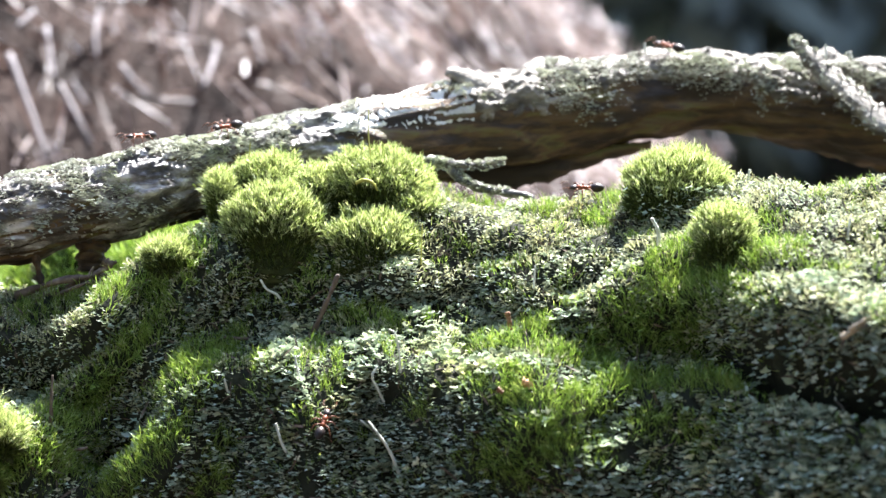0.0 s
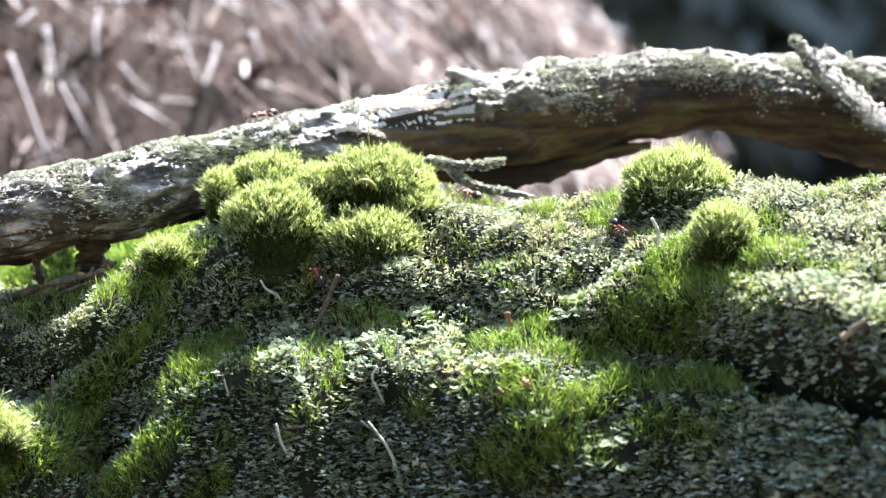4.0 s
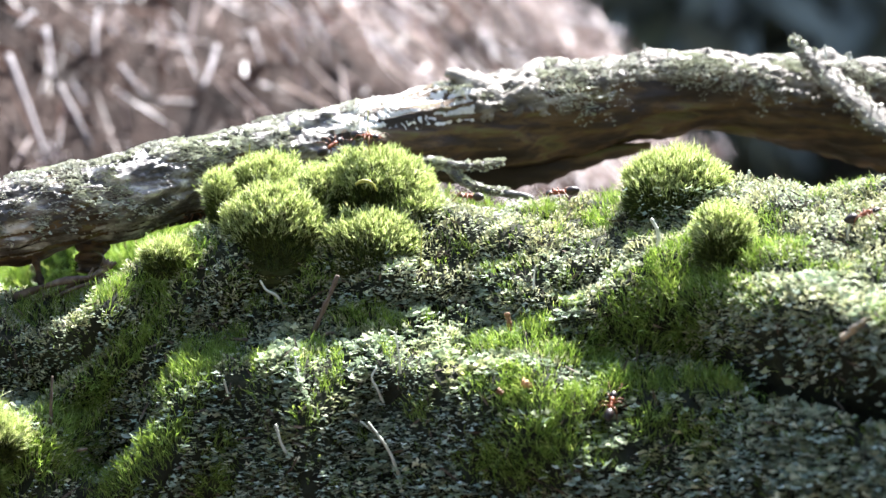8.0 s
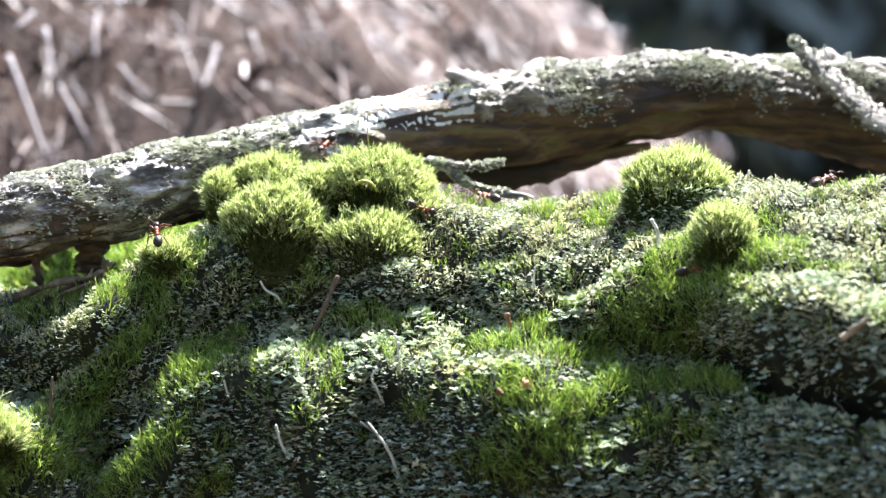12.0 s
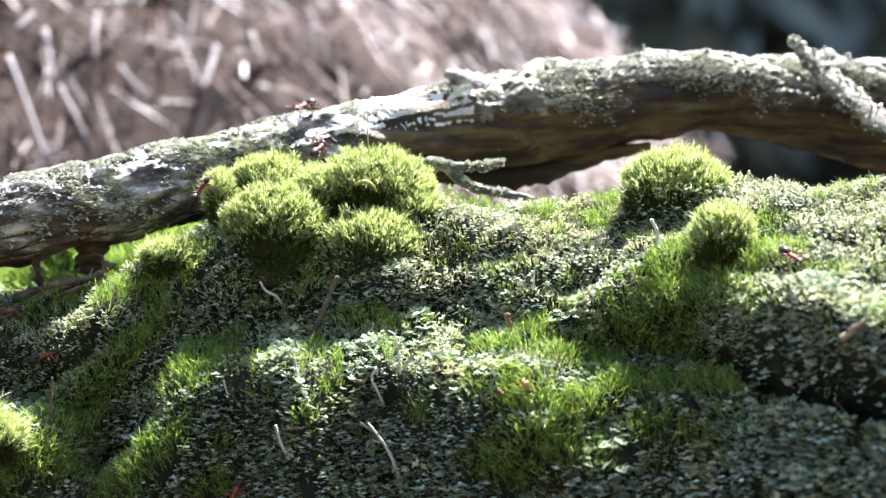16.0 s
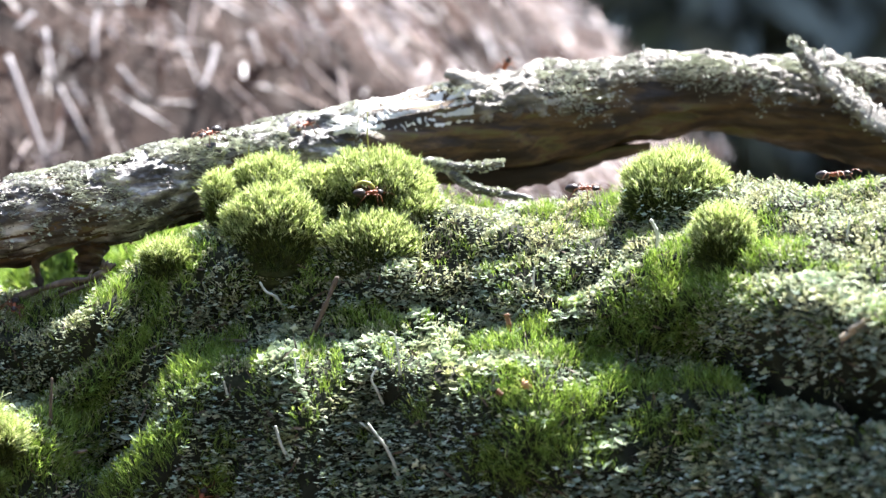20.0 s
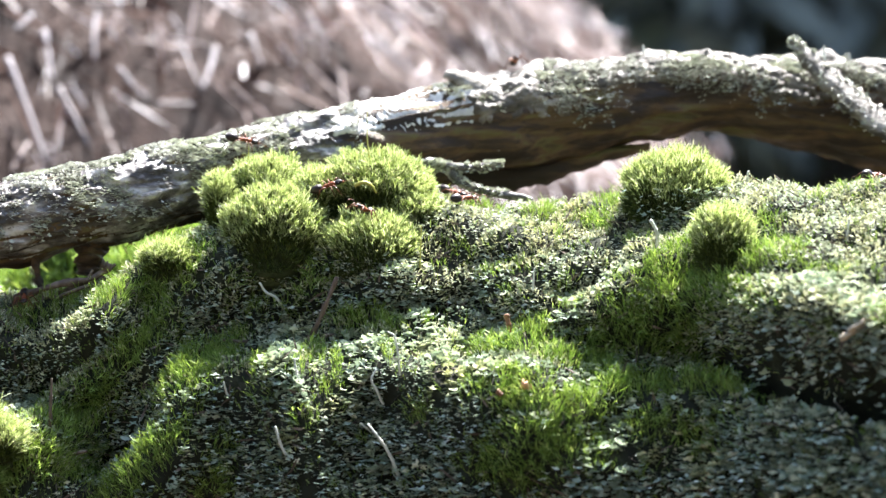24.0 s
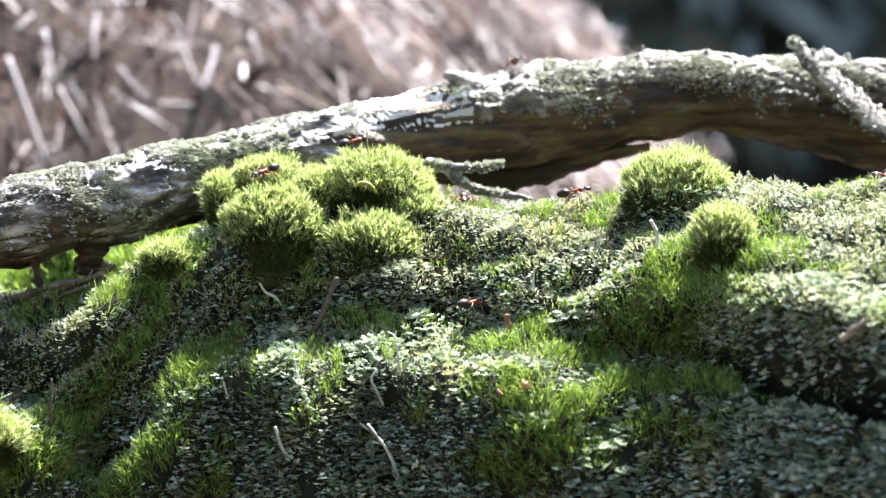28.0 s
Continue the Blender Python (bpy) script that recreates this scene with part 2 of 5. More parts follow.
def log_point(x, th):
    """The log's surface: th is the angle in degrees from its crest towards the front."""
    x, th = np.asarray(x, float), np.asarray(th, float)
    crest = sum(np.interp(x + d, CREST_X, CREST_Z) for d in (-8, -4, 0, 4, 8)) / 5
    back = 16 - 0.42 * np.log1p(np.exp((x - 12) / 14)) * 14 + 0.10 * np.minimum(x + 40, 0)
    a = np.radians(th)
    deep = 34 + 25 * box01(x, 52, 300, 6)
    ny, nz = -np.sin(a) / deep, np.cos(a) / 70
    k = 1 / np.sqrt(ny ** 2 + nz ** 2)
    ny, nz = ny * k, nz * k
    d = 1.3 * n_big(x, th * 0.9) + 0.85 * n_mid(x, th * 0.9) + 0.25 * n_small(x, th * 0.9)
    lip = np.degrees(np.arccos(np.clip(1 - (crest - np.interp(x, LIP_X, LIP_Z)) / 70, -1, 1))) + 3 + 1.2 * n_mid(x * 1.4, 0 * x)
    over = np.where(th < lip + 5, g(th - lip - 5, 4.2), g(th - lip - 5, 17))
    d = d + box01(x, -46, 46, 4) * (7.5 * over - 2.0 * g(th - lip + 8, 4.0))
    skirt = 0.3 * np.clip(th - 15, 0, 25) * box01(x, 12, 38, 4) + 0.14 * np.clip(th - 10, 0, 18) * box01(x, -6, 14, 4) + 0.05 * np.clip(th - 58, 0, 34) * box01(x, -2, 38, 4) + 0.34 * np.clip(th - 54, 0, 36) * box01(x, -35, 24, 4) + 0.2 * np.clip(th - 62, 0, 30) * box01(x, 24, 300, 5) + 0.27 * np.clip(th - 30, 0, 24) * box01(x, 54, 300, 4) + 0.22 * np.clip(th - 5, 0, 20) * box01(x, -300, -48, 4) + 0.1 * np.clip(th - 50, 0, 40) * box01(x, -300, -62, 4)
    ridge = th - (66 - (x - 8) * 0.88)
    d = d + 3.0 * g(ridge, 8) * box01(x, 2, 45, 4)
    d = d - 25.0 * g(th - 55.5 - 0.25 * (x - 56), 2.8) * box01(x, 48, 130, 4) + 7.0 * g(th - 49 - 0.27 * (x - 56), 6) * box01(x, 54, 130, 5)
    d = d - 9.0 * g(th - 37 - 0.35 * (x + 85), 4.5) * box01(x, -130, -56, 4) + 3.5 * g(th - 12 + 1.6 * (x + 56), 6) * box01(x, -76, -52, 2)
    d = d - 4.5 * g(th - 45, 6) * box01(x, -60, -22, 4)
    for hx, ht, ha, hb, hd in HOLES:
        d = d - hd * g(x - hx, ha) * g(th - ht, hb)
    return np.stack([x, back - deep * np.sin(a) - skirt + ny * d, crest - 70 * (1 - np.cos(a)) + nz * d], -1)


def log_normal(x, th):
    e = 0.4
    du = log_point(x + e, th) - log_point(x - e, th)
    dv = log_point(x, th + e) - log_point(x, th - e)
    return unit(np.cross(dv, du))


U, TH = np.meshgrid(np.linspace(-150, 150, 260), np.linspace(-178, 180, 190, endpoint=False), indexing="ij")
LOG_V = log_point(U, TH).reshape(-1, 3)
mossy_log = new("mossy_log")
log_body_v = LOG_V
log_body_f = grid_faces(260, 190, True).tolist() + [list(range(190)), [259 * 190 + i for i in range(189, -1, -1)]]
part("body", mesh_from("body", log_body_v, log_body_f, M_HUMUS_SHADE, True), mossy_log)

# green patches on the log: x, angle, half width, half height, share
GREEN = [(-54, 14, 4.2, 7.1, 1), (-53, 24, 4.2, 8.8, 0.8), (-49, 25, 4.8, 6.9, 0.7), (-72, 13, 6.1, 2.8, 0.7), (-79, 15, 7.3, 3.3, 0.7), (-62, 22, 4.2, 4.2, 0.8), (-58, 36, 6.7, 3.7, 1), (-46, 50, 5.4, 5.5, 1), (-66, 40, 5.4, 3.2, 1),
         (-69, 45, 6.1, 6.7, 0.9), (-73, 54, 6.1, 4.8, 0.8), (-80, 57, 4.8, 4.4, 0.8), (-53, 63, 5.4, 3.1, 0.9), (-59, 64, 5.4, 3.2, 0.9), (-42, 73, 3.4, 1.8, 0.9), (-41, 67, 4.2, 2.2, 0.45), (-16, 46, 4.6, 2.3, 1), (-10, 49, 3.6, 2.3, 0.7),
         (-24, 54, 3.0, 2.4, 0.55), (-35, 55, 3.6, 2.0, 0.6), (-26, 57, 2.7, 1.8, 0.5), (-39, 46, 1.7, 2.0, 0.9), (-21, 61, 2.2, 1.6, 0.6), (-25, 66, 1.9, 1.6, 0.5), (-15, 68, 2.4, 2.0, 0.3), (-4, 65, 2.4, 1.9, 0.6), (-25, 36, 4.2, 4.8, 0.6),
         (-33, 40, 4.8, 3.0, 0.35), (-39, 35, 4.8, 2.9, 0.35), (16, 62, 6.7, 1.7, 1), (23, 62, 6.1, 2.1, 1), (14, 59, 4.8, 1.6, 0.8), (11, 52, 7.3, 1.9, 0.75), (21, 54, 4.8, 1.6, 0.9), (6, 61, 3.0, 1.6, 0.6), (12, 71, 6.1, 3.0, 0.85),
         (18, 68, 7.9, 3.4, 0.95), (29, 51, 4.2, 4.0, 1), (34, 46, 4.8, 4.0, 0.95), (40, 49, 8.5, 3.9, 1), (44, 43, 8.5, 5.1, 1), (48, 35, 5.4, 4.4, 0.9), (40, 37, 3.6, 2.2, 1), (36, 59, 7.3, 2.1, 1), (48, 59, 5.4, 2.2, 1),
         (37, 66, 4.8, 2.1, 0.7), (44, 68, 4.2, 2.7, 0.6), (28, 72, 3.6, 1.7, 0.4), (55, 35, 5.4, 3.6, 1), (60, 34, 4.8, 4.5, 0.5), (65, 38, 4.8, 1.6, 0.6), (76, 6, 6.1, 5, 0.3), (60, 25, 3.0, 3.0, 0.5), (55, 48, 3.0, 1.6, 0.4),
         (64, 52, 3.0, 1.6, 0.4), (20, 9, 3.6, 3.6, 0.8), (8, -8, 7.3, 5.8, 0.6), (30, 15, 2.7, 3.3, 0.9), (33, 2, 2.7, 6.4, 0.8), (9, 32, 3.1, 2.3, 0.4), (18, 48, 3.0, 3.2, 0.9), (24, 43, 2.7, 1.9, 0.5), (16, 32, 2.2, 2.0, 0.35),
         (23, 35, 2.4, 1.6, 0.35), (60, 66, 3.0, 1.6, 0.3), (51, 64, 3.0, 1.6, 0.4), (4, 25, 2.4, 1.9, 0.4), (-2, 38, 1.8, 1.6, 0.3), (-33, 61, 1.7, 1.6, 0.4), (-48, 59, 2.4, 1.6, 0.35)]


def green_share(x, th):
    s = 0.10 + 0 * x
    for gx, gt, a, b, w in GREEN:
        s = np.maximum(s, w * g(x - gx, a * 0.85) * g(th - gt, b * 0.85) * 1.4)
    s = np.maximum(s, 0.6 * np.clip(1.6 * (tuft(x, th * 0.9) - 1.25), 0, 1))
    return np.clip(s + 0.10 * n_mid(x * 1.3, th) * (s > 0.1), 0, 1)


def scatter(n, th0, th1):
    """Places spread evenly over the log's true surface."""
    x, th = rng.uniform(-92, 92, n * 3), rng.uniform(th0, th1, n * 3)
    e = 0.4
    area = np.linalg.norm(np.cross(log_point(x + e, th) - log_point(x - e, th), log_point(x, th + e) - log_point(x, th - e)), axis=-1)
    keep = rng.uniform(size=n * 3) < area / np.percentile(area, 97)
    return x[keep][:n], th[keep][:n]


x, th = scatter(80000, -25, 90)
gs = green_share(x, th)
# Scales thinned in patches, crack and holes, baring the shade-dark log body.
shade_gap = 0.8 * np.clip(1.2 * (n_small(x * 0.55 + 9, th * 0.5) - 0.5), 0, 1) + g(th - 56 - 0.25 * (x - 56), 3.6) * box01(x, 50, 130, 3)
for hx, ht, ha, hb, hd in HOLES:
    shade_gap = np.maximum(shade_gap, 0.08 * hd * g(x - hx, ha) * g(th - ht, hb))
keep = rng.uniform(size=len(x)) > np.maximum(gs * 1.3 - 0.13, 1.3 * shade_gap)
x, th = x[keep], th[keep]
size = rng.uniform(0.42, 0.98, len(x)) * (1 + 0.35 * box01(x, 30, 300, 12) * (th > 40)) * (1 + 0.25 * n_big(x * 1.7, th)) * np.interp(th, (25, 52), (0.62, 1.0))
nr = log_normal(x, th)
dry = th + 8 * n_mid(x, th) + rng.normal(0, 8, len(x)) < 32 + 14 * box01(x, 30, 300, 6) - 40 * box01(x, -300, -34, 3)
for pick, stuff_mat, stuff_label in ((dry, M_LICHEN_DRY, "pale dry yellowish lichen scales"), (~dry, M_LICHEN, "grey-green leafy lichen scales")):
    v, f = lobes((log_point(x, th) + nr * (rng.uniform(0.0, 1.5, len(x)) + 0.35 * n_small(x * 0.8, th))[:, None])[pick], nr[pick], size[pick])
    tagged(part("lichen", mesh_from("lichen", v, f, stuff_mat, True), mossy_log, stuff_label), kind="stuff")

x, th = scatter(34000, -20, 56)
fine = n_mid(x * 0.9 + 30, th) + 0.6 * n_small(x, th) + rng.normal(0, 0.4, len(x)) > 0.15
x, th = x[fine], th[fine]
nr = unit(log_normal(x, th) + np.array([0, -0.1, 0.25]) + rng.normal(0, 0.35, (len(x), 3)))
v, f = shoots(log_point(x, th) + nr * 0.5, nr, rng.uniform(0.7, 1.6, len(x)), 2, 0.7, 0.6, 0.24)
tagged(part("lichen", mesh_from("lichen", v, f, M_LICHEN_FINE), mossy_log, "finely branched yellowish lichen"), kind="stuff")

x, th = scatter(88000, -15, 90)
gs = green_share(x, th)
keep = rng.uniform(size=len(x)) < gs * (1 - g(th - 56 - 0.25 * (x - 56), 3.4) * box01(x, 54, 130, 3))
x, th, gs = x[keep], th[keep], gs[keep]
nr = unit(log_normal(x, th) * 0.8 + np.array([0, 0, 0.6]) + rng.normal(0, 0.22, (len(x), 3)))
v, f = shoots(log_point(x, th), nr, rng.uniform(1.4, 3.5, len(x)) * (0.5 + 0.65 * gs), 3, 0.4, 0.5, 0.12)
tagged(part("moss", mesh_from("moss", v, f, M_MOSS), mossy_log, "fine bright green moss shoots"), kind="stuff")
tagged(mossy_log, "fallen log overgrown with grey-green lichen and green moss", "log")

# ---- moss cushions ----
CORES = []


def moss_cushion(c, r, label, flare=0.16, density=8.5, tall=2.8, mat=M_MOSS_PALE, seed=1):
    top = new("moss_cushion")
    c, r = np.array(c, float), np.array(r, float) * (0.97, 0.97, 0.9)
    nf, nf2, nf3 = sines(seed, 1.1), sines(seed + 50, 0.45), sines(seed + 90, 0.17)
    nu, nv = 26, 40
    la, lo = np.meshgrid(np.linspace(-1.35, 1.5, nu), np.linspace(0, 2 * np.pi, nv, endpoint=False), indexing="ij")

    def surf(la, lo, inset):
        ca = np.where(la < 0, np.cos(la * (0.6 if flare else 1.0)), np.cos(la))
        d = np.stack([ca * np.cos(lo), ca * np.sin(lo), np.sin(la)], -1)
        k = 1 + 0.05 * nf(lo * 1.2 * np.cos(la), la * 1.6) + 0.035 * nf2(lo * np.cos(la), la)
        return c + d * (r * k[..., None] - inset), unit(d / r)
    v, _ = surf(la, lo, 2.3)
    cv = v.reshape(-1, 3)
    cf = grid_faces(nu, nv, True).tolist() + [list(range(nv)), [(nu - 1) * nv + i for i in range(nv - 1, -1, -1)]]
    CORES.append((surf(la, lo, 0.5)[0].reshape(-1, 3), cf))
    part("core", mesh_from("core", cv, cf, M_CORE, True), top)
    area = 4 * np.pi * ((r[0] * r[1]) ** 1.6 / 3 + (r[0] * r[2]) ** 1.6 / 3 + (r[1] * r[2]) ** 1.6 / 3) ** (1 / 1.6)
    n = int(area * density * 0.8)
    sl = rng.uniform(-0.6 if flare else -0.9, 1, n)
    la, lo = np.arcsin(sl), rng.uniform(0, 2 * np.pi, n)
    p, nr = surf(la, lo, 2.6)
    nr = unit(nr + np.array([0, 0, 0.85]) + rng.normal(0, 0.2, (n, 3)))
    ln = rng.uniform(0.7, 1.15, n) * tall * (1 + 0.2 * nf3(lo * np.cos(la), la)) * np.interp(sl, (-0.6, 0.1), (0.6, 1))
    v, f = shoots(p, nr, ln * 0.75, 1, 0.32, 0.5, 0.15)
    tagged(part("moss_fur", mesh_from("moss_fur", v, f, M_FUR_SHADE), top, "dense moss stems, darkened to stand in for shade"), kind="stuff")
    # Pale growing tips only near the top: a painted lit side over dark stems.
    young_lit = sl + rng.normal(0, 0.2, n) + 0.15 * nf(lo, la) > 0.12
    p, nr, ln, n = p[young_lit], nr[young_lit], ln[young_lit], int(young_lit.sum())
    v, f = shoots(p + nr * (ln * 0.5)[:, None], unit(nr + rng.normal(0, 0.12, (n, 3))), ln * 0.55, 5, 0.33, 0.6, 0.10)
    tagged(part("moss_tip", mesh_from("moss_tip", v, f, mat), top, "pale yellow-green growing tips, kept to the top as painted sunlight"), kind="stuff")
    return tagged(top, label, "moss", "moss cushions on the log")


moss_cushion((-32.4, 3, 1.2), (11.6, 9.5, 12.4), "rounded bright green moss cushion, sunlit on top", seed=11)
moss_cushion((-13.2, 10, 10.0), (12.8, 9, 10.3), "wide bright green moss cushion beside the dead branch", seed=12)
moss_cushion((-34.0, 11, 11.0), (9.0, 6.5, 8.2), "bright green moss cushion pressed against the branch", seed=13)
moss_cushion((-43.3, 7, 8.0), (4.0, 5, 8.0), "small shaded moss cushion under the branch", seed=14)
moss_cushion((-13.6, 0, -1.2), (10.8, 8, 9.2), "low pale green moss cushion on the log", seed=15)
dome_moss = moss_cushion((44.4, -4, 9.2), (11.2, 9.0, 10.8), "domed pale green moss cushion on the log crest", seed=16)
moss_cushion((51.0, -29, 0.2), (6.8, 6.2, 8.6), "small round yellow-green moss cushion", seed=17)
moss_cushion((-5.5, 7, 5.5), (7.0, 7, 7.2), "sloping end of the wide moss cushion", seed=20)
moss_cushion((-52.5, -1, -3.0), (6.2, 5, 5.6), "low yellow-green moss cushion under the branch", seed=21)
moss_cushion((-24.5, 8, 9.0), (6.0, 6, 8.0), "dark green moss cushion wedged between two others", seed=23)
moss_cushion((-86.0, -24, -34.5), (5.2, 6, 6.8), "sunlit bright green moss cushion low on the log", tall=4.2, seed=18)
moss_cushion((-80.2, -24, -37.0), (4.0, 5, 5.5), "small sunlit moss cushion low on the log", tall=4.2, seed=19)

n = 900
la, lo = rng.uniform(-1.0, 0.25, n), rng.normal(-1.35, 0.55, n)
keep = rng.uniform(-0.9, 0.5, n) > la
d_ = np.stack([np.cos(la) * np.cos(lo), np.cos(la) * np.sin(lo), np.sin(la)], -1)[keep]
v, f = lobes(np.array((44.4, -4, 9.2)) + d_ * np.array((11.2, 9.2, 10.0)), d_, rng.uniform(0.45, 0.95, len(d_)))
tagged(part("lichen", mesh_from("lichen", v, f, M_LICHEN, True), dome_moss, "grey-green lichen scales climbing the cushion"), kind="stuff")
moss_cushion((-85.0, -26, -43.5), (5.5, 5, 5.0), "shaded green moss cushion low on the log", tall=3.4, mat=M_MOSS, seed=24)

# ---- dead branch ----
BR = [(-121.3, 2, -4.0), (-102.1, 4, 1.1), (-86.3, 8, 5.0), (-65.1, 15, 9.9), (-48.0, 24, 14.7), (-21.4, 38, 20.9), (1.9, 46, 25.3), (13.7, 49, 27.1), (25.7, 52, 29.0), (43.8, 56, 32.2), (57.8, 58, 33.2), (74.4, 61, 31.1), (95.1, 64, 28.4), (118.0, 68, 25.5), (143.3, 72, 23.5)]
BRR = [7.7, 7.6, 7.6, 7.7, 7.3, 8.0, 8.83, 9.4, 9.5, 8.5, 7.6, 8.8, 11.0, 12.2, 12.6]
NB = 420
bp = curve_through(BR, NB)
br = curve_through([(r, 0, 0) for r in BRR], NB)[:, 0]
bt = unit(np.gradient(bp, axis=0))
bs = unit(np.cross(bt, np.array([0.03, 1.0, 0.02]) + np.zeros_like(bt)))
bb = np.cross(bs, bt)
b1, b2, b3 = sines(21, 16), sines(22, 5), sines(23, 2.0)


def branch_point(x, a, lift=0.0):
    """On the branch at x along it: a is the angle from its top, minus towards the front."""
    i = np.interp(x, bp[:, 0], np.arange(NB))
    j = np.clip(i.astype(int), 0, NB - 2)
    f = (i - j)[..., None]
    mix = lambda q: q[j] * (1 - f) + q[j + 1] * f
    r = mix(br[:, None])[..., 0]
    k = 1 + 0.05 * b1(x, a * 9) + 0.035 * b2(x * 0.45, a * 9) + 0.02 * b3(x * 0.5, a * 9)
    r = r * k + lift
    out = mix(bs) * np.cos(a)[..., None] + mix(bb) * np.sin(a)[..., None]
    return mix(bp) + out * r[..., None], out


def bark_shell(x0, x1, lo, hi, thick, seed, nx=240, na=110):
    """A plate of bark over the limb, with ragged edges, as thick as thick."""
    e1, e2, e3 = sines(seed, 14), sines(seed + 1, 4), sines(seed + 2, 1.1)
    e4 = sines(seed + 3, 6)
    u, w = np.meshgrid(np.linspace(0, 1, nx), np.linspace(0, 1, na), indexing="ij")
    ends = 2.2 * e2(w * 30, w * 0 + 3) + 1.5 * e1(w * 30, w * 0)
    x = x0 + (x1 - x0) * u + ends * (np.abs(2 * u - 1) ** 6)
    a0 = lo + 0.26 * e1(x * 0.45, 0 * x) + 0.06 * e2(x * 0.8, 0 * x) + 0.05 * e2(x * 2.3, 0 * x)
    a1 = hi + 0.2 * e1(x, 0 * x + 40)
    a = a0 + (a1 - a0) * w
    edge = np.minimum(np.minimum(w, 1 - w) * na / 3, np.minimum(u, 1 - u) * nx / 3)
    crack = np.exp(-(e4(x * 0.14, a * 9) / 0.13) ** 2) + np.exp(-(e2(x * 0.10, a * 9) / 0.10) ** 2)
    lift = -0.55 * np.clip(crack, 0, 1) + 0.12 * e3(x * 0.7, a * 9) + thick * (0.75 + 0.3 * e1(x, a * 9) + 0.22 * e2(x * 0.6, a * 9)) * np.clip(edge, 0.0, 1) ** 0.5 * (0.45 + 0.55 * np.clip(3 * w, 0, 1)) - 0.1
    v, _ = branch_point(x, a, lift)
    return v.reshape(-1, 3), grid_faces(nx, na)[:, ::-1].tolist()


dead_branch = new("dead_branch")
X_B, A_B = np.meshgrid(np.linspace(bp[2, 0], bp[-3, 0], 330), np.linspace(-np.pi, np.pi, 64, endpoint=False), indexing="ij")
fibre = sines(25, 1.6)
bv, _ = branch_point(X_B, A_B, 0.35 * fibre(X_B * 0.05, A_B * 9) + 0.25 * b3(X_B * 0.12, A_B * 9))
bv = bv.reshape(-1, 3)
bf = grid_faces(330, 64, True)[:, ::-1].tolist() + [list(range(64)), [329 * 64 + i for i in range(63, -1, -1)]]
part("limb", mesh_from("limb", bv, bf, M_WOOD, True), dead_branch, "bare brown rotten wood")
for bx0, bx1, lo, hi, th_, sd in ((-130, -22, -2.75, 2.4, 1.1, 61), (5, 78, -1.35, 2.2, 1.6, 65), (76, 150, -1.3, 2.2, 1.5, 68)):
    v, f = bark_shell(bx0, bx1, lo, hi, th_, sd)
    part("bark", mesh_from("bark", v, f, M_BARK if bx0 < 0 else M_BARK_PALE, True), dead_branch, "grey flaking bark")
# Barkless stretch of the branch, with the sun's glare put into its colour.
v, f = bark_shell(-26, 8, -1.35, 1.6, 0.5, 71, 120, 40)
part("bare_wood_glare", mesh_from("bare_wood_glare", v, f, M_BARE_GLARE, True), dead_branch, "pale barkless wood, whitened to stand in for sun glare")
n = 56000
x, a = rng.uniform(-100, 100, n), rng.uniform(-2.2, 1.2, n)
clump = b1(x * 1.1, a * 9) + 0.7 * b2(x, a * 9)
bare = g(x + 9, 13)
keep = clump + rng.normal(0, 0.6, n) > -0.3 + 0.3 * (x < -22) + np.where(x < -22, 0.9, 2.3) * np.clip(-a - 0.95, 0, 2) + 1.9 * bare
x, a = x[keep], a[keep]
p, o = branch_point(x, a, 0.75 * (1 - g(x + 9, 12)))
v, f = lobes(p, o, rng.uniform(0.22, 0.6, len(x)) * np.where(x < -22, 1.2, 1.0))
tagged(part("lichen_crust", mesh_from("lichen_crust", v, f, M_CRUST), dead_branch, "pale grey-green crust of lichen grains"), kind="stuff")


def plate(line, w0, thick, mat, name, parent, label="", crust=0, tilt=0.35):
    """A split strip of bark along a line, flat in section, with a ragged outline."""
    p = curve_through(line, 40)
    t = unit(np.gradient(p, axis=0))
    side = unit(np.cross(t, np.array([0.1, -1.0, tilt]) + 0 * t))
    nrm = np.cross(side, t)
    q = np.linspace(0, 1, 40)
    wd = np.interp(q, np.linspace(0, 1, len(w0)), w0) * (1 + 0.12 * np.sin(q * 37) + 0.1 * np.sin(q * 83 + 1))
    ring = [(-1, 0), (-0.7, 0.8), (0, 1.1), (0.7, 0.8), (1, 0), (0.6, -0.7), (0, -0.9), (-0.6, -0.7)]
    v = np.stack([p + side * (wd * a)[:, None] + nrm * (thick * b * np.minimum(1, 6 * q + 0.3))[:, None] for a, b in ring], 1).reshape(-1, 3)
    f = grid_faces(40, 8, True).tolist() + [list(range(7, -1, -1)), [39 * 8 + i for i in range(8)]]
    made = part(name, mesh_from(name, v, f, mat, True), parent, label)
    if crust:
        i = rng.integers(0, 40, crust)
        b = side[i] * (wd[i] * rng.uniform(-0.9, 0.9, crust))[:, None]
        cv, cf = lobes(p[i] + b + nrm[i] * thick * 0.8 * rng.choice([-1, 1], crust)[:, None], unit(nrm[i] * -1 + np.array([0, -0.3, 0.8])), rng.uniform(0.4, 1.0, crust))
        tagged(part("lichen_crust", mesh_from("lichen_crust", cv, cf, M_CRUST), made), kind="stuff")
    return made


plate([(73.8, 52, 44.4), (77.9, 51, 39.3), (84.9, 50, 32.7), (91.8, 49, 26.7), (101.1, 48, 20.2)], (0.6, 2.6, 3.4, 3.6, 3.8), 1.1, M_BARK_PALE, "bark_strip", dead_branch, "split strip of pale bark", 500, 0.8)
